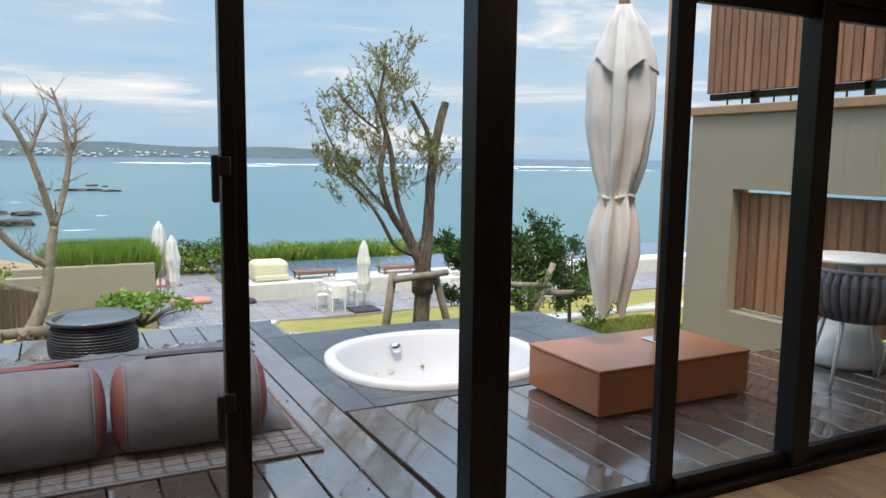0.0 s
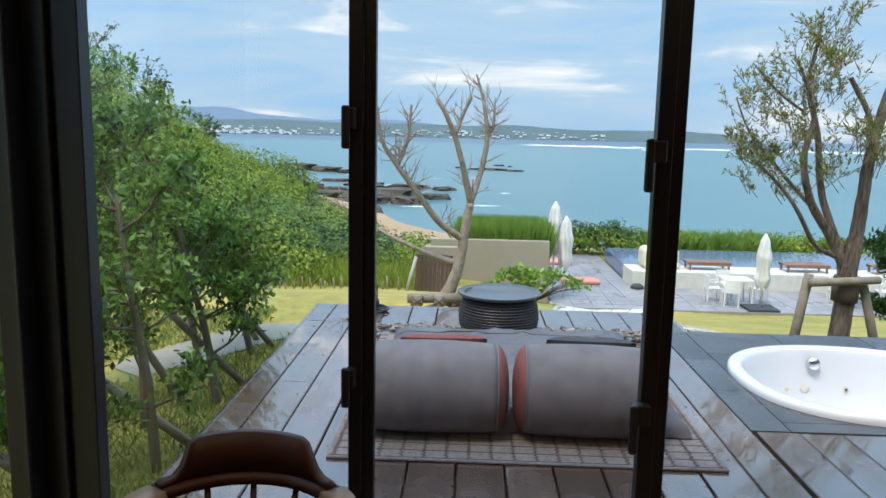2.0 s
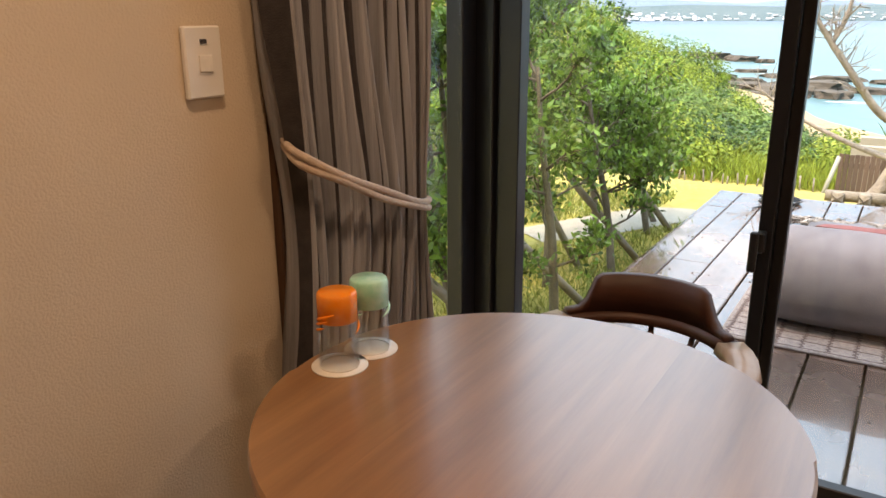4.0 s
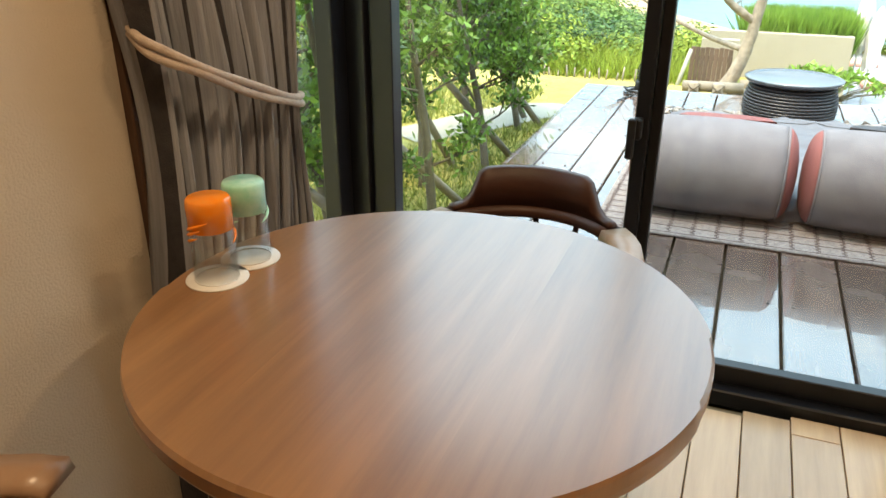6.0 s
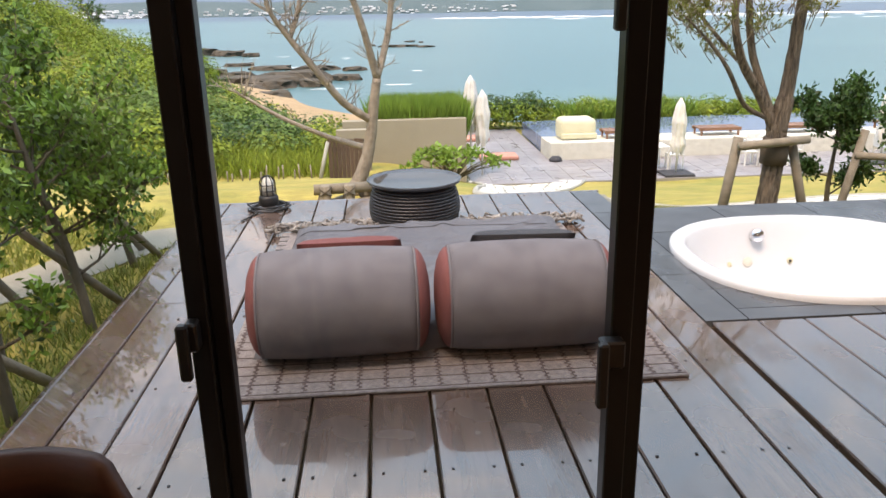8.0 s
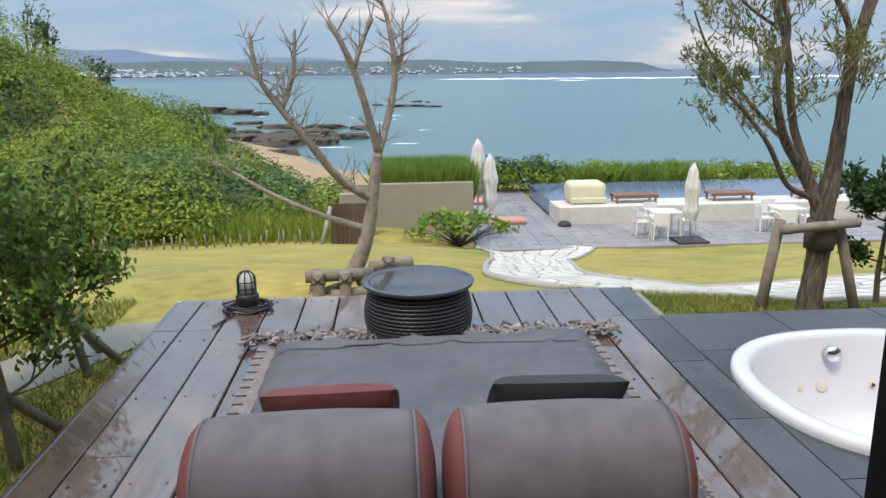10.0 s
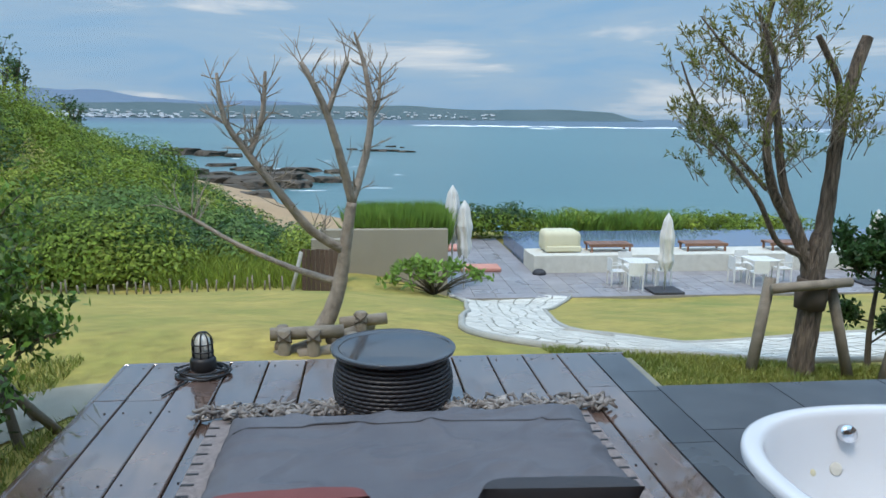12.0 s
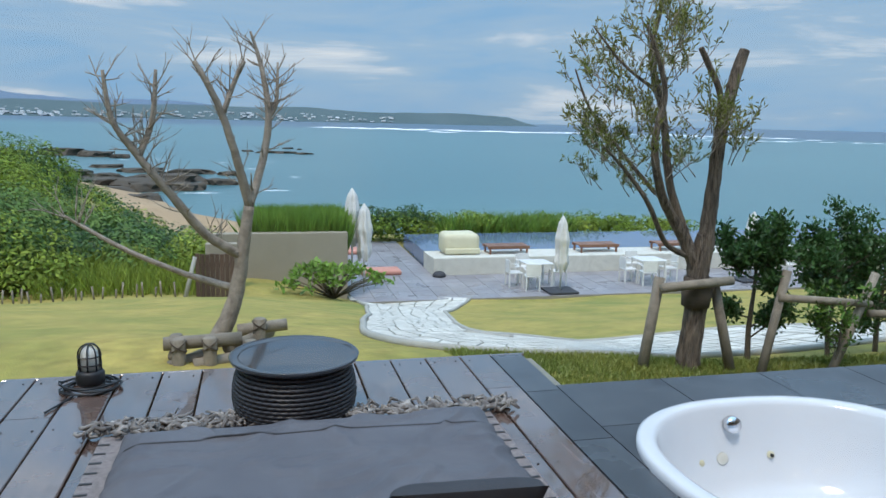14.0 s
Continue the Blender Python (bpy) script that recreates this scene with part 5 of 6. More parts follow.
def bare_tree():
    """Dead-looking tree with pruned limbs in a log frame."""
    gz = float(ground_z(1.85, 9.5))
    t = thing("bare_tree", "leafless pale-barked tree with pruned twisting limbs", "tree", at=(0, 0, 0))
    def P(px, py, dy=0.0):
        return Vector((1.863 + (px - 555) * 0.00407 + (590 - py) * 0.00005, 9.42 + dy, -0.287 + (590 - py) * 0.00422))
    Rb = random.Random(31)
    pieces = []
    limbs = [([P(538, 615), P(572, 545), P(588, 480), P(596, 420), P(606, 358)], [0.10, 0.082, 0.07, 0.062, 0.055]),
             ([P(606, 358), P(630, 280, .1), P(641, 205, .15), P(630, 125, .2), P(610, 60, .2)], [0.046, 0.04, 0.034, 0.026, 0.012]),
             ([P(606, 358), P(582, 262, -.1), P(560, 195, -.15), P(538, 150, -.2), P(520, 120, -.2)], [0.046, 0.04, 0.034, 0.03, 0.024]),
             ([P(565, 200, -.15), P(583, 150, -.1), P(600, 115, -.1)], [0.028, 0.024, 0.02]),
             ([P(641, 205, .15), P(655, 180, .2), P(658, 110, .25)], [0.026, 0.022, 0.010]),
             ([P(592, 445), P(535, 405, -.1), P(480, 335, -.2), P(430, 270, -.25), P(395, 215, -.3), P(383, 140, -.3)], [0.05, 0.046, 0.04, 0.034, 0.026, 0.014]),
             ([P(432, 272, -.25), P(452, 215, -.2), P(460, 135, -.2)], [0.028, 0.024, 0.015]),
             ([P(586, 505), P(540, 496, .1), P(480, 478, .15), P(390, 440, .2), P(320, 402, .25), P(285, 380, .25)], [0.042, 0.036, 0.03, 0.024, 0.02, 0.014]),
             ([P(628, 290, .1), P(612, 330, .0), P(610, 300, -.1)], [0.012, 0.01, 0.006])]
    for pts, r in limbs:
        sp, sr = smooth_line(pts, [q * 0.74 for q in r], 5)
        pieces.append(tube_data(sp, sr, 9, 0.08))
    tips = []
    for k in range(150):
        pts, r = limbs[Rb.choice([1, 1, 2, 3, 4, 5, 5, 5, 6, 6])]
        i = Rb.randrange(1, len(pts))
        q = pts[i - 1].lerp(pts[i], Rb.random())
        branchy(q, (Rb.uniform(-1, 1), Rb.uniform(-0.6, 0.6), Rb.uniform(0.0, 1.2)), Rb.uniform(0.09, 0.25), 0.0055, 1, Rb, pieces, tips, kids=2, seg=4)
    for k in range(10):
        q = limbs[7][0][4].lerp(limbs[7][0][5], Rb.random())
        branchy(q, (Rb.uniform(-1, 0.4), Rb.uniform(-0.6, 0.6), Rb.uniform(0.0, 1.0)), Rb.uniform(0.12, 0.3), 0.006, 1, Rb, pieces, tips, kids=2, seg=4)
    v, f = join(pieces)
    put("trunk", mesh_of("trunk", v, f, M_BARK, True), t)
    return t


bare_tree()


def log_frame():
    t = thing("log_frame", "low frame of lashed weathered logs around the bare tree", "frame", at=(0, 0, 0))
    rows = (((1.50, 9.02, -0.205), (2.02, 9.06, -0.20), 0.047), ((1.54, 8.98, -0.36), (1.80, 9.12, -0.31), 0.045), ((1.70, 8.95, -0.345), (2.06, 9.04, -0.32), 0.045),
            ((1.98, 9.38, -0.23), (2.34, 9.42, -0.21), 0.046), ((1.92, 9.04, -0.26), (2.22, 9.55, -0.30), 0.042), ((1.57, 9.0, -0.29), (1.54, 9.5, -0.36), 0.042))
    for a, b, r in rows:
        put("log", tube("log", [a, [(a[i] + b[i]) / 2 for i in range(3)], b], [r, r * 0.97, r * 0.99], M_LOG, 14, 0.03), t)
    for x, y, top in ((1.605, 8.955, -0.155), (1.81, 8.94, -0.15), (2.08, 9.0, -0.2), (2.14, 9.33, -0.13), (1.54, 9.45, -0.26)):
        put("post", tube("post", [(x, y, -0.62), (x, y, top - 0.006), (x, y, top)], [0.045, 0.045, 0.038], M_LOG, 14, 0.02), t)
        for turn in (-1, 1):
            put("lashing", tube("lashing", [(x + 0.052 * math.cos(s), y + 0.052 * math.sin(s), top - 0.055 + turn * 0.035 * math.cos(s)) for s in np.linspace(0, 6.2832, 25)], 0.005, M_BURLAP, 5), t, "dark rope lashing")


log_frame()


def tall_tree():
    t = thing("pruned_tall_tree", "tall rough-barked tree with a cut leader and feathery olive leaves", "tree", at=(0, 0, 0))
    def P(px, py, dy=0.0):
        return Vector((5.817 + (px - 1390) * 0.0051 - (675 - py) * 0.0004, 9.5 + dy, -0.827 + (675 - py) * 0.0047))
    Rb = random.Random(41)
    limbs = [([P(1388, 690), P(1402, 590), P(1412, 520), P(1416, 470), P(1428, 410)], [0.125, 0.105, 0.10, 0.11, 0.085]),
             ([P(1428, 420), P(1440, 330), P(1456, 220), P(1478, 135), P(1498, 78)], [0.08, 0.066, 0.06, 0.055, 0.048]),
             ([P(1412, 480), P(1382, 410), P(1335, 335, -.1), P(1312, 245, -.2), P(1330, 150, -.2), P(1300, 50, -.2)], [0.07, 0.055, 0.042, 0.034, 0.026, 0.014]),
             ([P(1400, 440), P(1372, 320, .1), P(1372, 200, .2), P(1362, 90, .3), P(1380, 0, .3), P(1390, -60, .3)], [0.05, 0.04, 0.034, 0.028, 0.018, 0.008]),
             ([P(1388, 448), P(1340, 420, -.1), P(1302, 352, -.2), P(1268, 300, -.2), P(1215, 250, -.3)], [0.03, 0.026, 0.022, 0.018, 0.008]),
             ([P(1450, 250), P(1440, 160, -.1), P(1420, 110, -.1), P(1405, 80, -.1)], [0.034, 0.03, 0.028, 0.024]),
             ([P(1335, 335), P(1290, 270, .1), P(1240, 190, .2), P(1215, 120, .2)], [0.022, 0.018, 0.014, 0.007]),
             ([P(1330, 150), P(1290, 110, .1), P(1240, 50, .1)], [0.018, 0.014, 0.007])]
    pieces, tips = [], []
    for pts, r in limbs:
        sp, sr = smooth_line(pts, [q * 0.86 for q in r], 12)
        tv, tf = tube_data(sp, sr, 30, 0.0)
        ridged = []
        for i, w in enumerate(tv):
            c, k = sp[min(i // 30, len(sp) - 1)], i % 30
            a = 2 * math.pi * k / 30
            g = noise.noise(Vector((3.2 * math.cos(a), 3.2 * math.sin(a), w.z * 3.0 + r[0] * 90))) + 0.6 * noise.noise(Vector((7 * math.cos(a), 7 * math.sin(a), w.z * 8)))
            ridged.append(c + (w - c) * (1 + 0.20 * g))
        pieces.append((ridged, tf))
    v, f = join(pieces)
    put("trunk", mesh_of("trunk", v, f, M_BARK_D, True), t)
    tw = []
    where = [(1205, 235), (1240, 225), (1270, 245), (1225, 130), (1215, 205), (1260, 60), (1300, 40), (1350, 25), (1400, 60), (1410, 190), (1290, 170), (1340, 110), (1430, 10), (1285, 280), (1380, 240), (1470, 205), (1330, -20), (1380, -40), (1430, 175), (1350, 200), (1255, 270), (1310, 100)]
    for px, py in where:
        c = P(px, py, Rb.uniform(-0.3, 0.3))
        out = (c - P(1390, 330)).normalized()
        for k in range(8):
            root = c + Vector((Rb.uniform(-.14, .14), Rb.uniform(-.2, .2), Rb.uniform(-.25, .0))) - out * 0.12
            branchy(root, out * 0.5 + Vector((Rb.uniform(-1, 1), Rb.uniform(-0.9, 0.9), 0.45)), Rb.uniform(0.16, 0.32), 0.005, 1, Rb, tw, tips, spread=0.7, up=0.35, kids=3, seg=4)
    v, f = join(tw)
    put("twigs", mesh_of("twigs", v, f, M_BARK, True), t)
    cs, ln = [], []
    for q, d, L in tips:
        m = 7
        s = rng.uniform(-0.3, 0.15, (m, 1))
        cs.append(np.array(q) + np.array(d) * s * L + rng.normal(size=(m, 3)) * 0.006)
        ln.append(np.tile(np.array(d), (m, 1)))
    cs, ln = np.concatenate(cs), np.concatenate(ln)
    n = len(cs)
    v, q = leaf_quads(cs, rng.uniform(0.04, 0.07, n), rng.uniform(0.010, 0.015, n), lean=ln * 0.7 + np.array([0, 0, 0.35]))
    tagged(put("crown", mesh_np("crown", v, q, M_LEAF_C), t), kind="stuff")
    wrap = [P(1408, 545), P(1411, 520), P(1413, 490)]
    put("burlap_wrap", tube("burlap_wrap", wrap, [0.120, 0.128, 0.124], M_BURLAP, 16, 0.04), t, "brown burlap wrapping")


tall_tree()


def stake_frame(rows, label):
    t = thing("tree_support", label, "tree support", group="log tree supports")
    for a, b, r in rows:
        put("pole", tube("pole", [a, [(a[i] + b[i]) / 2 for i in range(3)], b], [r, r * 0.98, r * 0.96], M_LOG, 12, 0.03), t)
    return t


stake_frame([((5.33, 9.42, -0.80), (5.47, 9.46, 0.06), 0.048), ((6.23, 9.42, -0.88), (6.0, 9.48, 0.03), 0.045), ((5.43, 9.35, -0.01), (6.12, 9.38, 0.03), 0.04), ((6.02, 9.9, -0.85), (5.98, 9.66, 0.02), 0.045)], "weathered log tripod supporting the tall tree")
stake_frame([((6.42, 9.3, -0.86), (6.68, 9.4, 0.1), 0.04), ((6.58, 9.35, -0.13), (7.55, 9.35, -0.22), 0.036)], "weathered slanting log support for a bush")
stake_frame([((7.15, 9.3, -0.86), (7.62, 9.4, 0.05), 0.04), ((7.52, 9.32, -0.3), (8.5, 9.3, -0.36), 0.036)], "weathered slanting log support for a second bush")
BU = "dense dark-leaved round bush on a log support"
shrub_tree(6.62, 9.75, 1.5, (0.0, 0.0), 71, "round_bush", BU, 0.03, M_LEAF_B, 0.36, 8000, 0.06, 0.28, "bushes beyond the bath")
shrub_tree(7.65, 9.9, 1.48, (0.0, 0.0), 72, "round_bush", BU, 0.03, M_LEAF_B, 0.42, 8000, 0.06, 0.25, "bushes beyond the bath")
shrub_tree(8.5, 10.2, 1.4, (0.0, 0.0), 73, "round_bush", BU, 0.03, M_LEAF_B, 0.42, 4200, 0.06, 0.2, "bushes beyond the bath")
shrub_tree(7.15, 9.3, 0.95, (0.1, 0.0), 74, "loose_shrub", "loose light-green shrub under the log supports", 0.014, M_LEAF_A, 0.30, 1200, 0.055, 0.2, "bushes beyond the bath")
shrub_tree(8.0, 9.1, 0.95, (0.1, 0.0), 75, "loose_shrub", "loose light-green shrub under the log supports", 0.014, M_LEAF_A, 0.30, 1200, 0.055, 0.2, "bushes beyond the bath")

# ---------- garden paths ----------
def ribbon(name, centre, widths, material, lift, steps=10, cols=6):
    sp, sr = smooth_line([Vector((a, b, 0)) for a, b in centre], widths, steps)
    vs, fs = [], []
    for i, p in enumerate(sp):
        d = (sp[min(i + 1, len(sp) - 1)] - sp[max(i - 1, 0)]).normalized()
        nr = Vector((d.y, -d.x, 0))
        for c in range(cols + 1):
            q = p + nr * sr[i] * (c / cols * 2 - 1) * 0.5
            vs.append((q.x, q.y, float(ground_z(q.x, q.y)) + lift))
    for i in range(len(sp) - 1):
        for c in range(cols):
            k = i * (cols + 1) + c
            fs.append((k, k + 1, k + cols + 2, k + cols + 1))
    return mesh_of(name, vs, fs, material, True), sp, sr


PATH_A = [(6.2, 24.2), (5.2, 19.5), (4.5, 15.2), (3.95, 12.2), (4.15, 10.9), (5.0, 10.9), (6.2, 11.35), (8.2, 11.7), (13.0, 12.0)]
W_A = [3.4, 1.6, 1.3, 1.2, 1.7, 1.9, 2.0, 2.0, 2.0]
me, sp, sr = ribbon("path", PATH_A, W_A, M_JOINT, 0.02)
path = tagged(new("pavement", me), "pale crazy-paved stone path winding over the lawn", "path", kind="structure")


def paving(parent, sp, sr):
    """Irregular flat stones cut from a jittered lattice along the path."""
    Rp = random.Random(17)
    rows = []
    along, last = 0.0, sp[0]
    stations = []
    for i in range(1, len(sp)):
        along += (sp[i] - sp[i - 1]).length
    n = int(along / 0.30)
    pos = np.linspace(0, len(sp) - 1.001, n)
    lat = {}
    cols = 7
    def at(s, c):
        i = int(s)
        f = s - i
        p = sp[i].lerp(sp[i + 1], f)
        d = (sp[i + 1] - sp[i]).normalized()
        nr = Vector((d.y, -d.x, 0))
        w = sr[i] * (1 - f) + sr[i + 1] * f
        return p + nr * w * 0.5 * (c / cols * 2 - 1), d
    for a in range(n):
        for c in range(cols + 1):
            p, d = at(pos[a], c)
            j = 0.075 if 0 < c < cols else 0.03
            lat[a, c] = p + Vector((Rp.uniform(-j, j), Rp.uniform(-j, j), 0))
    count = 0
    for a in range(n - 1):
        for c in range(cols):
            q = [lat[a, c], lat[a, c + 1], lat[a + 1, c + 1], lat[a + 1, c]]
            mid = sum(q, Vector()) / 4
            top = [mid + (p - mid) * 0.93 for p in q]
            tri = [top] if Rp.random() < 0.55 else [[top[0], top[1], top[2]], [top[0], top[2], top[3]]]
            for poly in tri:
                m2 = sum(poly, Vector()) / len(poly)
                poly = [m2 + (p - m2) * 0.95 for p in poly]
                k = len(poly)
                vs = [(p.x, p.y, float(ground_z(p.x, p.y)) + z) for z in (0.022, 0.036) for p in poly]
                fs = [tuple(range(k, 2 * k))] + [(i, (i + 1) % k, k + (i + 1) % k, k + i) for i in range(k)]
                if count < 290:
                    put("stone", mesh_of("stone", vs, fs, M_STONE_P), parent)
                else:
                    rows.append((vs, fs))
                count += 1
    if rows:
        v, f = join(rows)
        tagged(put("stones", mesh_of("stones", v, f, M_STONE_P), parent), kind="stuff")


paving(path, sp[::-1], sr[::-1])
for side in (-1, 1):
    edge = []
    for i in range(0, len(sp)):
        d = (sp[min(i + 1, len(sp) - 1)] - sp[max(i - 1, 0)]).normalized()
        q = sp[i] + Vector((d.y, -d.x, 0)) * (sr[i] * 0.5 + 0.04) * side
        edge.append((q.x, q.y, float(ground_z(q.x, q.y)) + 0.02))
    put("kerb", tube("kerb", edge, 0.045, M_GRAVEL, 6), path, "pale concrete edging")
me, sp2, sr2 = ribbon("path", [(0.62, 8.25), (0.28, 8.12), (-0.08, 7.6), (-0.4, 7.1)], [0.42, 0.6, 0.55, 0.4], M_WALK, 0.012)
tagged(new("pavement", me), "pale concrete garden walk beside the deck", "path", kind="structure")


def bollard(x, y):
    t = thing("path_light", "small grey cylindrical path light in the lawn", "path light", at=(x, y, float(ground_z(x, y))))
    put("body", lathe("body", [(0.035, -0.02), (0.035, 0.13)], M_LOG, 16), t)
    put("cap", lathe("cap", [(0.038, 0.131), (0.038, 0.15), (0.034, 0.156), (0, 0.157)], M_DARKF, 16), t)


bollard(-0.20, 9.6)

# ---------- pool terrace ----------
TZP = -3.60
terrace = tagged(new("terrace", boxes("terrace", [(4.6, 32.0, 23.75, 27.0, -4.4, TZP - 0.012), (4.6, 7.55, 27.0, 34.0, -4.4, TZP - 0.012)], M_WALK)), "wet grey tiled pool terrace", "terrace", kind="structure")
tiles = []
for i in range(46):
    for j in range(6):
        a, b = 4.62 + i * 0.6, 23.77 + j * 0.54
        tiles.append((a, a + 0.585, b, b + 0.525, TZP - 0.011, TZP))
for i in range(5):
    for j in range(12):
        a, b = 4.62 + i * 0.585, 27.01 + j * 0.58
        tiles.append((a, a + 0.57, b, b + 0.565, TZP - 0.011, TZP))
tagged(put("tiles", boxes("tiles", tiles, M_TERRACE), terrace), kind="stuff")
tagged(new("pool_wall", box("pool_wall", 7.55, 31.0, 27.0, 27.45, -4.2, -3.03, M_LIME, 0.02)), "low rough limestone wall along the pool", "wall", kind="structure")
tagged(new("pool_deck", boxes("pool_deck", [(7.56, 31.0, 27.46, 28.6, -4.2, -3.08)], M_LIME)), "pale pool edge paving", "pool deck", kind="structure")
tagged(new("pool", boxes("pool", [(7.6, 31.0, 28.61, 32.6, -4.2, -3.10)], M_POOLW)), "blue infinity pool", "pool", kind="structure")


def closed_parasol(x, y, z, h, label, base=True):
    t = thing("closed_parasol", label, "parasol", at=(x, y, z), group="closed parasols by the pool")
    put("pole", tube("pole", [(0, 0, 0.02), (0, 0, h)], 0.028, M_WHITE, 10), t)
    put("canopy", folded_canopy("canopy", [(0.02, h + 0.02), (0.12, h - 0.18), (0.19, h - 0.7), (0.16, h - 1.1), (0.19, h - 1.35), (0.13, h - 1.6)], M_CANVAS, 6, int(x * 10), 36), t)
    if base:
        put("base", box("base", -0.45, 0.45, -0.4, 0.4, 0.002, 0.07, M_DARKF, 0.01), t, "dark square weight")


closed_parasol(10.75, 24.2, TZP, 2.25, "closed white parasol on a dark square base")
closed_parasol(17.6, 24.9, TZP, 2.25, "closed white parasol on a dark square base")
closed_parasol(4.72, 25.3, TZP, 2.95, "closed white parasol beside the taupe wall", False)
closed_parasol(5.03, 25.0, TZP, 2.55, "closed white parasol beside the taupe wall", False)


def cafe_set(x, y):
    t = thing("cafe_table", "square white cafe table on the terrace", "table", at=(x, y, TZP), group="cafe tables by the pool")
    put("top", box("top", -0.42, 0.42, -0.42, 0.42, 0.70, 0.735, M_WHITE, 0.006), t)
    for sx in (-1, 1):
        for sy in (-1, 1):
            put("leg", box("leg", sx * 0.38 - 0.025, sx * 0.38 + 0.025, sy * 0.38 - 0.025, sy * 0.38 + 0.025, 0, 0.70, M_WHITE, 0.003), t)
    for cx, cy, turn in ((-0.72, -0.05, 90), (0.72, 0.0, -90), (-0.1, 0.8, 0), (-0.35, -0.62, 170)):
        c = thing("cafe_chair", "white cafe chair beside a white table", "chair", at=(x + cx, y + cy, TZP), turn=turn, group="cafe chairs by the pool")
        put("seat", box("seat", -0.22, 0.22, -0.22, 0.22, 0.42, 0.45, M_WHITE, 0.006), c)
        put("backrest", box("backrest", -0.22, 0.22, 0.19, 0.22, 0.46, 0.82, M_WHITE, 0.008), c)
        for sx in (-1, 1):
            put("armrest", box("armrest", sx * 0.22 - 0.02, sx * 0.22 + 0.02, -0.2, 0.2, 0.62, 0.65, M_WHITE, 0.004), c)
            for sy in (-1, 1):
                put("leg", box("leg", sx * 0.2 - 0.018, sx * 0.2 + 0.018, sy * 0.2 - 0.018, sy * 0.2 + 0.018, 0, 0.42, M_WHITE), c)


cafe_set(10.35, 25.2)
cafe_set(14.2, 25.3)
cafe_set(18.6, 25.3)


def lounger(x):
    t = thing("sun_lounger", "red-brown wooden sun lounger by the pool", "sun lounger", at=(x, 28.0, -3.075), group="loungers by the pool")
    for i in range(7):
        put("slat", box("slat", -0.72 + i * 0.21, -0.54 + i * 0.21, -0.3, 0.3, 0.24, 0.275, M_SLAT, 0.004), t)
    put("side_rail", box("side_rail", -0.75, 0.75, -0.33, -0.305, 0.18, 0.28, M_SLAT, 0.004), t)
    put("side_rail", box("side_rail", -0.75, 0.75, 0.305, 0.33, 0.18, 0.28, M_SLAT, 0.004), t)
    for sx in (-0.65, 0.65):
        for sy in (-0.3, 0.3):
            put("leg", box("leg", sx - 0.03, sx + 0.03, sy - 0.03, sy + 0.03, 0, 0.2, M_SLAT), t)


for x in (10.3, 13.6, 16.6, 20.2):
    lounger(x)


def daybed():
    t = thing("cream_daybed", "cream hooded daybed by the pool", "daybed", at=(8.65, 28.1, -3.075))
    put("hood", box("hood", -0.62, 0.62, -0.5, 0.5, 0.0, 0.72, M_CREAM, 0.18, 4, True), t)
    put("seat_cushion", box("seat_cushion", -0.6, 0.6, -0.6, -0.48, 0.05, 0.25, M_CREAM, 0.04, 2), t)


daybed()
for x, y, w, d in ((5.9, 27.6, 1.3, 0.8), (5.5, 31.5, 1.2, 0.9)):
    thing("floor_cushion", "flat coral floor cushion on the terrace", "cushion", at=(x, y, TZP + 0.002), group="cushions on the terrace", me=box("floor_cushion", -w / 2, w / 2, -d / 2, d / 2, 0, 0.14, M_PINK, 0.05, 3, True))
sp_ = thing("garden_speaker", "small dark dome on the terrace", "speaker", at=(7.7, 26.85, TZP), me=lathe("garden_speaker", [(0.22, 0), (0.21, 0.08), (0.13, 0.15), (0.001, 0.17)], M_DARKF, 20))

# retaining wall, board fence, low picket line
tagged(new("garden_wall", box("garden_wall", 0.95, 4.45, 24.0, 24.3, -5.0, -1.71, M_RENDER, 0.01)), "plain taupe rendered retaining wall", "wall", kind="structure")
tagged(new("wall_coping", box("wall_coping", 0.85, 1.75, 22.6, 22.85, -3.6, -1.74, M_RENDER, 0.01)), "pale low wall end behind the board fence", "wall", kind="structure")
fence = thing("board_fence", "weathered dark brown board fence", "fence", at=(0, 0, 0))
for i in range(9):
    put("board", box("board", 0.70 + i * 0.108, 0.80 + i * 0.108, 21.5, 21.53, -2.95, -1.78 - 0.01 * (i % 3), M_FENCE, 0.005), fence)
put("rail", box("rail", 0.70, 1.67, 21.535, 21.57, -2.1, -2.0, M_FENCE), fence)
put("brace", tube("brace", [(0.42, 21.45, -2.95), (0.70, 21.52, -1.85)], 0.05, M_GRAVEL, 8), fence, "pale slanting post")
Rq = random.Random(6)
for i in range(46):
    x = -9.0 + i * 0.205 + Rq.uniform(-0.06, 0.06)
    y = 21.2 + Rq.uniform(-0.1, 0.1) + 0.02 * (x + 4) ** 2 * 0.3
    z = float(ground_z(x, y))
    h = Rq.uniform(0.22, 0.42)
    thing("low_picket", "short pale wooden stake at the edge of the lawn", "picket", at=(x, y, z - 0.05), group="pickets along the lawn", me=tube("low_picket", [(0, 0, 0), (Rq.uniform(-0.04, 0.04), 0, h)], 0.022, M_LOG, 6))

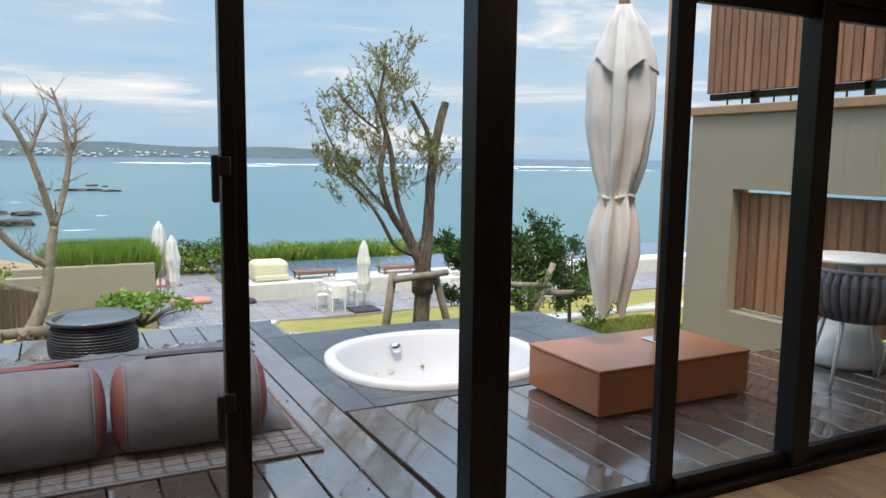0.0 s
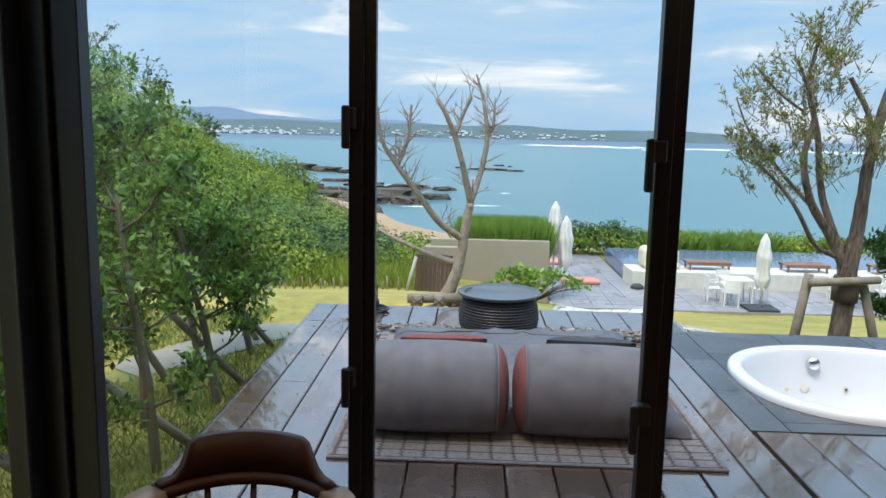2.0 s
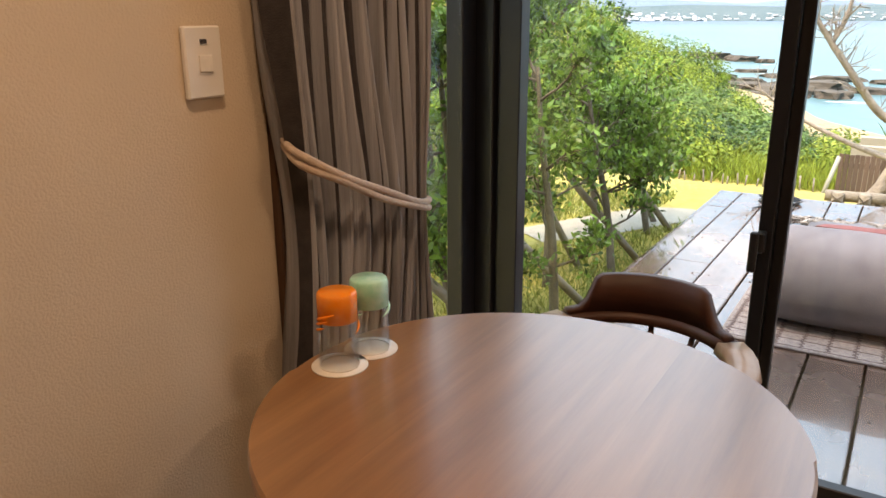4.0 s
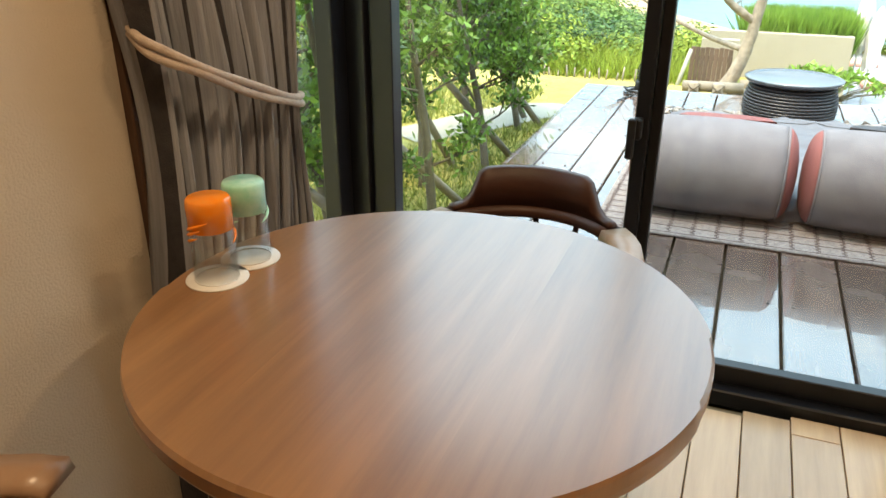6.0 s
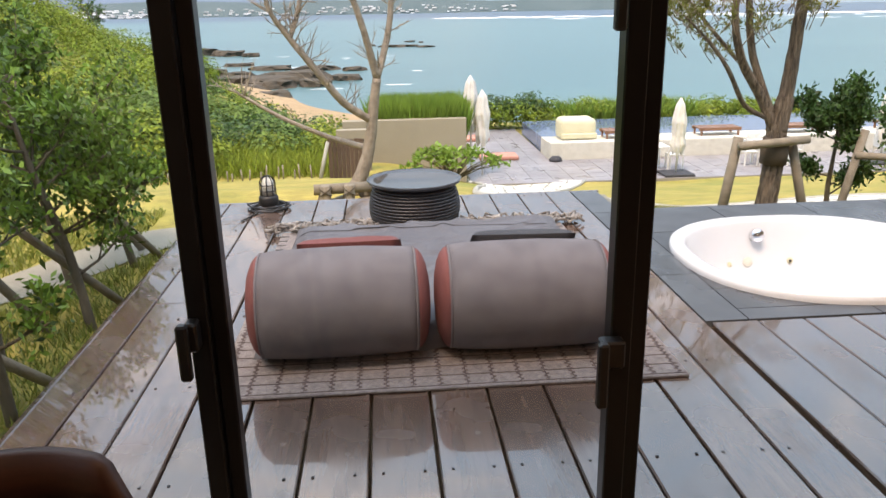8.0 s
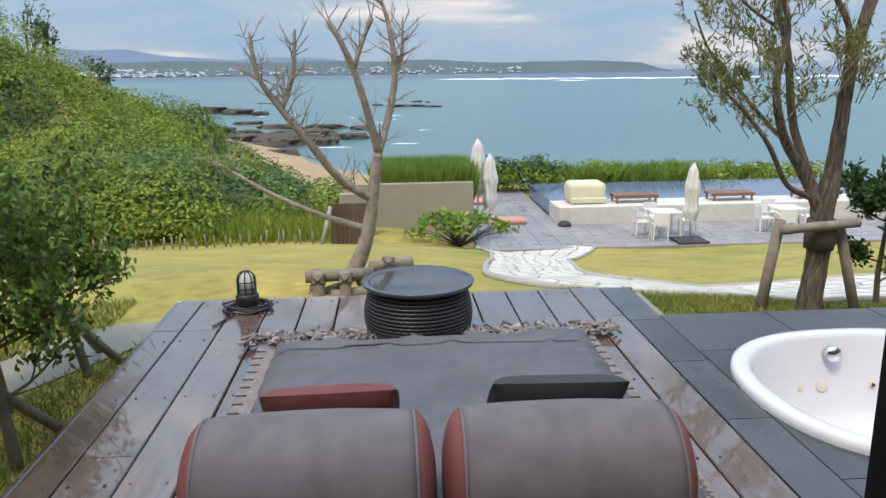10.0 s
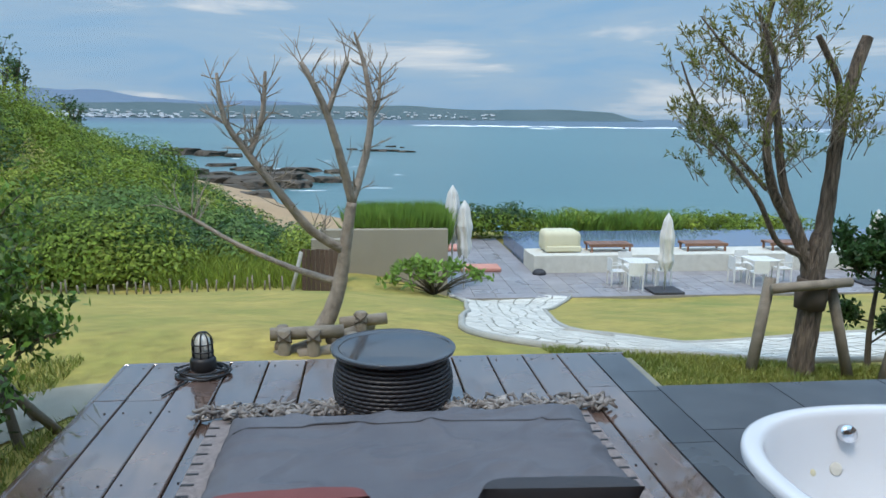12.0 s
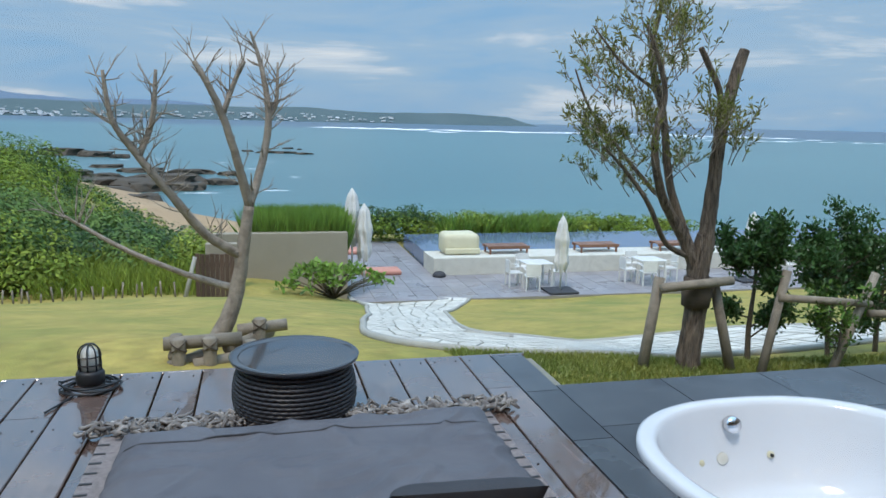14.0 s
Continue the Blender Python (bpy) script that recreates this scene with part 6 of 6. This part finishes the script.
# ---------- massed planting ----------
def clump_field(name, spots, leaf, label, cat, per, size, flat=0.8, kind="stuff"):
    """Many leafy crowns joined into one mass (spots: x, y, z, radius); leaves lie like shingles on lumpy domes."""
    V = []
    for x, y, z, r in spots:
        m = max(30, int(per * r * r))
        d = rng.normal(size=(m, 3))
        d[:, 2] = np.abs(d[:, 2]) * 1.1 - 0.35
        d /= np.linalg.norm(d, axis=1, keepdims=True)
        lumps = rng.normal(size=(7, 3))
        lumps /= np.linalg.norm(lumps, axis=1, keepdims=True)
        near = (d @ lumps.T).max(axis=1)
        rad = r * (0.62 + 0.42 * np.clip(near, 0, 1) ** 3 + rng.normal(size=m) * 0.05)
        c = d * rad[:, None] * np.array([1, 1, flat]) + np.array([x, y, z])
        nrm = d * 1.0 + np.array([0, -0.1, 0.55]) + rng.normal(size=(m, 3)) * 0.45
        nrm /= np.linalg.norm(nrm, axis=1, keepdims=True)
        a = np.cross(nrm, rng.normal(size=(m, 3)))
        a /= np.linalg.norm(a, axis=1, keepdims=True) + 1e-9
        b = np.cross(nrm, a)
        L, W = (rng.uniform(0.7, 1.4, m) * size)[:, None], (rng.uniform(0.35, 0.6, m) * size)[:, None]
        V.append(np.stack([c - a * L * 0.5, c + b * W * 0.5, c + a * L * 0.5, c - b * W * 0.5], axis=1).reshape(-1, 3))
    V = np.concatenate(V)
    return tagged(new(name, mesh_np(name, V, np.arange(len(V)).reshape(-1, 4), leaf)), label, cat, kind=kind)


Rh = random.Random(77)
kinds = {"mid": [], "dark": [], "yellow": [], "grey": []}
far_kinds = {"mid": [], "dark": [], "yellow": []}
for i in range(9000):
    y = 22.6 + 98 * Rh.random() ** 1.7
    x = Rh.uniform(-0.85 * y, 3)
    a = 1.5 - (0.47 if y > 97 else 0.2) * (y - 97) - x
    if a < (13.0 if y > 45 else 9.5) or x > 0.9 + (y - 22) * 0.03 or (x > -2.6 and y < 24.5):
        continue
    patch = noise.noise(Vector((x * 0.16, y * 0.13, 2.0)))
    tint = noise.noise(Vector((x * 0.3 + 9, y * 0.25, 5.0))) + Rh.uniform(-0.25, 0.25)
    r = Rh.choice((0.35, 0.5, 0.7, 1.0, 1.4)) * Rh.uniform(0.8, 1.25) * (1 + 0.35 * patch) * (1 + y * 0.004)
    r *= 0.6 if a < 20 else 1.0
    z = float(ground_z(x, y)) + r * 0.3
    if y < 48:
        pick = "yellow" if tint > 0.22 else "dark" if tint < -0.22 else "grey" if patch > 0.15 else "mid"
        if sum(map(len, kinds.values())) < 1500:
            kinds[pick].append((x, y, z, r))
    elif sum(map(len, far_kinds.values())) < 1500:
        far_kinds["yellow" if tint > 0.25 else "dark" if tint < -0.1 else "mid"].append((x, y, z, r))
clump_field("hillside_shrubs", kinds["mid"], M_LEAF_H, "dense mixed green shrubs covering the slope", "shrubs", 300, 0.14)
clump_field("hillside_shrubs", kinds["dark"], M_LEAF_B, "darker evergreen shrubs among the slope growth", "shrubs", 300, 0.14)
clump_field("hillside_shrubs", kinds["yellow"], M_LEAF_Y, "light yellow-green shrubs among the slope growth", "shrubs", 300, 0.14)
clump_field("hillside_shrubs", kinds["grey"], M_LEAF_G, "blue-green shrubs among the slope growth", "shrubs", 300, 0.16)
clump_field("hillside_shrubs", far_kinds["mid"], M_LEAF_H, "dense green woodland on the slope above the beach", "shrubs", 120, 0.26)
clump_field("hillside_shrubs", far_kinds["dark"], M_LEAF_B, "dark woodland on the slope above the beach", "shrubs", 120, 0.26)
clump_field("hillside_shrubs", far_kinds["yellow"], M_LEAF_Y, "light green woodland on the slope above the beach", "shrubs", 120, 0.26)

# bare ridge-top trunks
for i, (x, y, h) in enumerate([(-24, 66, 6.0), (-27, 70, 7.5), (-31, 66, 8.0), (-26.5, 62, 5.5), (-34, 70, 8.5), (-21, 68, 4.5)]):
    pieces, tips = [], []
    Rb = random.Random(90 + i)
    branchy((0, 0, 0), (0.05, 0, 1), h * 0.6, 0.14, 2, Rb, pieces, tips, spread=0.5, up=0.8, kids=4, seg=5)
    v, f = join(pieces)
    t = thing("ridge_tree", "thin sparse tree on the ridge", "tree", at=(x, y, float(ground_z(x, y)) - 0.2), group="trees on the ridge")
    put("trunk", mesh_of("trunk", v, f, M_STEM, True), t)
    cs = np.concatenate([in_ball(14, 0) * 0.5 + np.array(q) for q, d, L in tips])
    v, q = leaf_quads(cs, rng.uniform(0.2, 0.4, len(cs)), rng.uniform(0.08, 0.14, len(cs)))
    tagged(put("crown", mesh_np("crown", v, q, M_LEAF_B), t), kind="stuff")

Rk = random.Random(13)
hedge = []
for i in range(130):
    x = Rk.uniform(5.2, 21.0)
    r = Rk.uniform(0.35, 0.75)
    hedge.append((x, Rk.uniform(33.6, 35.2), -3.45 + Rk.uniform(0, 0.55) * (1.2 - 0.35 * abs((x - 10) / 8)), r))
clump_field("pool_hedge", hedge, M_LEAF_H, "uneven green shrubs beyond the pool", "hedge", 420, 0.15)
hedge = [(Rk.uniform(5.3, 9.3), Rk.uniform(33.8, 35), -2.75 + Rk.uniform(-0.2, 0.3), Rk.uniform(0.4, 0.65)) for i in range(16)]
clump_field("pool_hedge", hedge, M_LEAF_B, "darker taller shrubs beyond the terrace", "hedge", 420, 0.15)


def blades(name, n, xr, yr, zf, hr, w, material, label, cat, lean=0.3, keep=None):
    x, y = rng.uniform(*xr, n), rng.uniform(*yr, n)
    if keep is not None:
        k = keep(x, y)
        x, y = x[k], y[k]
        n = len(x)
    z = zf(x, y)
    h = rng.uniform(*hr, n)
    a = rng.uniform(0, 2 * np.pi, n)
    b = np.stack([x, y, z], 1)
    s = np.stack([np.cos(a), np.sin(a), 0 * a], 1) * w
    d = rng.normal(size=(n, 3)) * lean
    d[:, 2] = 1
    tip = b + d * h[:, None]
    mid = b + d * h[:, None] * 0.55 + np.array([0, 0, 0.05]) * h[:, None]
    V = np.stack([b - s * 0.6, b + s * 0.6, mid + s, tip], 1).reshape(-1, 3)
    return tagged(new(name, mesh_np(name, V, np.arange(n * 4).reshape(-1, 4), material)), label, cat, kind="stuff")


blades("reed_hedge", 22000, (1.85, 4.5), (24.4, 26.5), lambda x, y: x * 0 - 2.4, (0.7, 1.3), 0.02, M_REED, "thick green grass hedge above the taupe wall", "hedge", 0.16)
blades("reed_hedge", 2600, (9.5, 15.0), (33.2, 34.5), lambda x, y: x * 0 - 3.5, (0.6, 1.2), 0.022, M_REED, "tall grass tufts beyond the pool", "hedge", 0.35)
blades("slope_grass", 6000, (-2.8, 0.9), (21.7, 26.0), ground_z, (0.15, 0.6), 0.014, M_LEAF_Y, "long green grass at the foot of the slope", "grass", 0.4)
blades("lawn_grass", 60000, (-3.5, 0.86), (3.0, 9.0), ground_z, (0.02, 0.075), 0.006, M_BLADE, "short yellow-green grass blades by the deck", "grass", 0.5, keep=lambda x, y: np.abs(np.interp(y, [3.5, 5.0, 6.0, 6.8, 7.55, 8.12, 8.3], [-9, -9, -9, -0.6, -0.08, 0.28, 0.6]) - x) > 0.36)
blades("lawn_grass", 60000, (3.7, 9.5), (7.3, 9.9), ground_z, (0.02, 0.075), 0.006, M_BLADE, "longer green grass behind the bath paving", "grass", 0.5)

# broad-leaved shrub in front of the taupe wall
Rs = random.Random(55)
ps = thing("broadleaf_shrub", "spreading light-green broad-leaved shrub before the wall", "shrub", at=(3.9, 22.2, float(ground_z(3.9, 22.2))))
pieces, cs = [], []
for i in range(46):
    a, l = Rs.uniform(0, 6.28), Rs.uniform(0.4, 1.3)
    q = Vector((math.cos(a) * l * 1.05, math.sin(a) * l * 0.6, 0.25 + 0.55 * (1.3 - l) + Rs.uniform(0, 0.25)))
    pieces.append(tube_data([(0, 0, 0), q * 0.5 + Vector((0, 0, 0.08)), q], [0.02, 0.014, 0.008], 5))
    cs.append(in_ball(16, 0.4) * np.array([0.2, 0.2, 0.07]) + np.array(q))
v, f = join(pieces)
put("stems", mesh_of("stems", v, f, M_STEM, True), ps)
cs = np.concatenate(cs)
v, q = leaf_quads(cs, rng.uniform(0.14, 0.24, len(cs)), rng.uniform(0.06, 0.09, len(cs)), lean=np.array([0, 0, 0.1]))
tagged(put("leaves", mesh_np("leaves", v, q, M_REED), ps), kind="stuff")

# low pale boulders and fallen leaves
for x, y, s in ((1.42, 8.25, 0.16), (1.05, 8.3, 0.12), (2.35, 8.2, 0.10)):
    bm = bmesh.new()
    bmesh.ops.create_icosphere(bm, subdivisions=3, radius=s)
    for w in bm.verts:
        w.co *= 1 + 0.35 * noise.noise(w.co * 9 + Vector((x * 9, 0, 0)))
        w.co.z *= 0.55
    thing("garden_rock", "pale coral rock beside the deck", "rock", at=(x, y, float(ground_z(x, y)) + s * 0.25), group="rocks behind the deck", me=from_bm("garden_rock", bm, M_LIME))
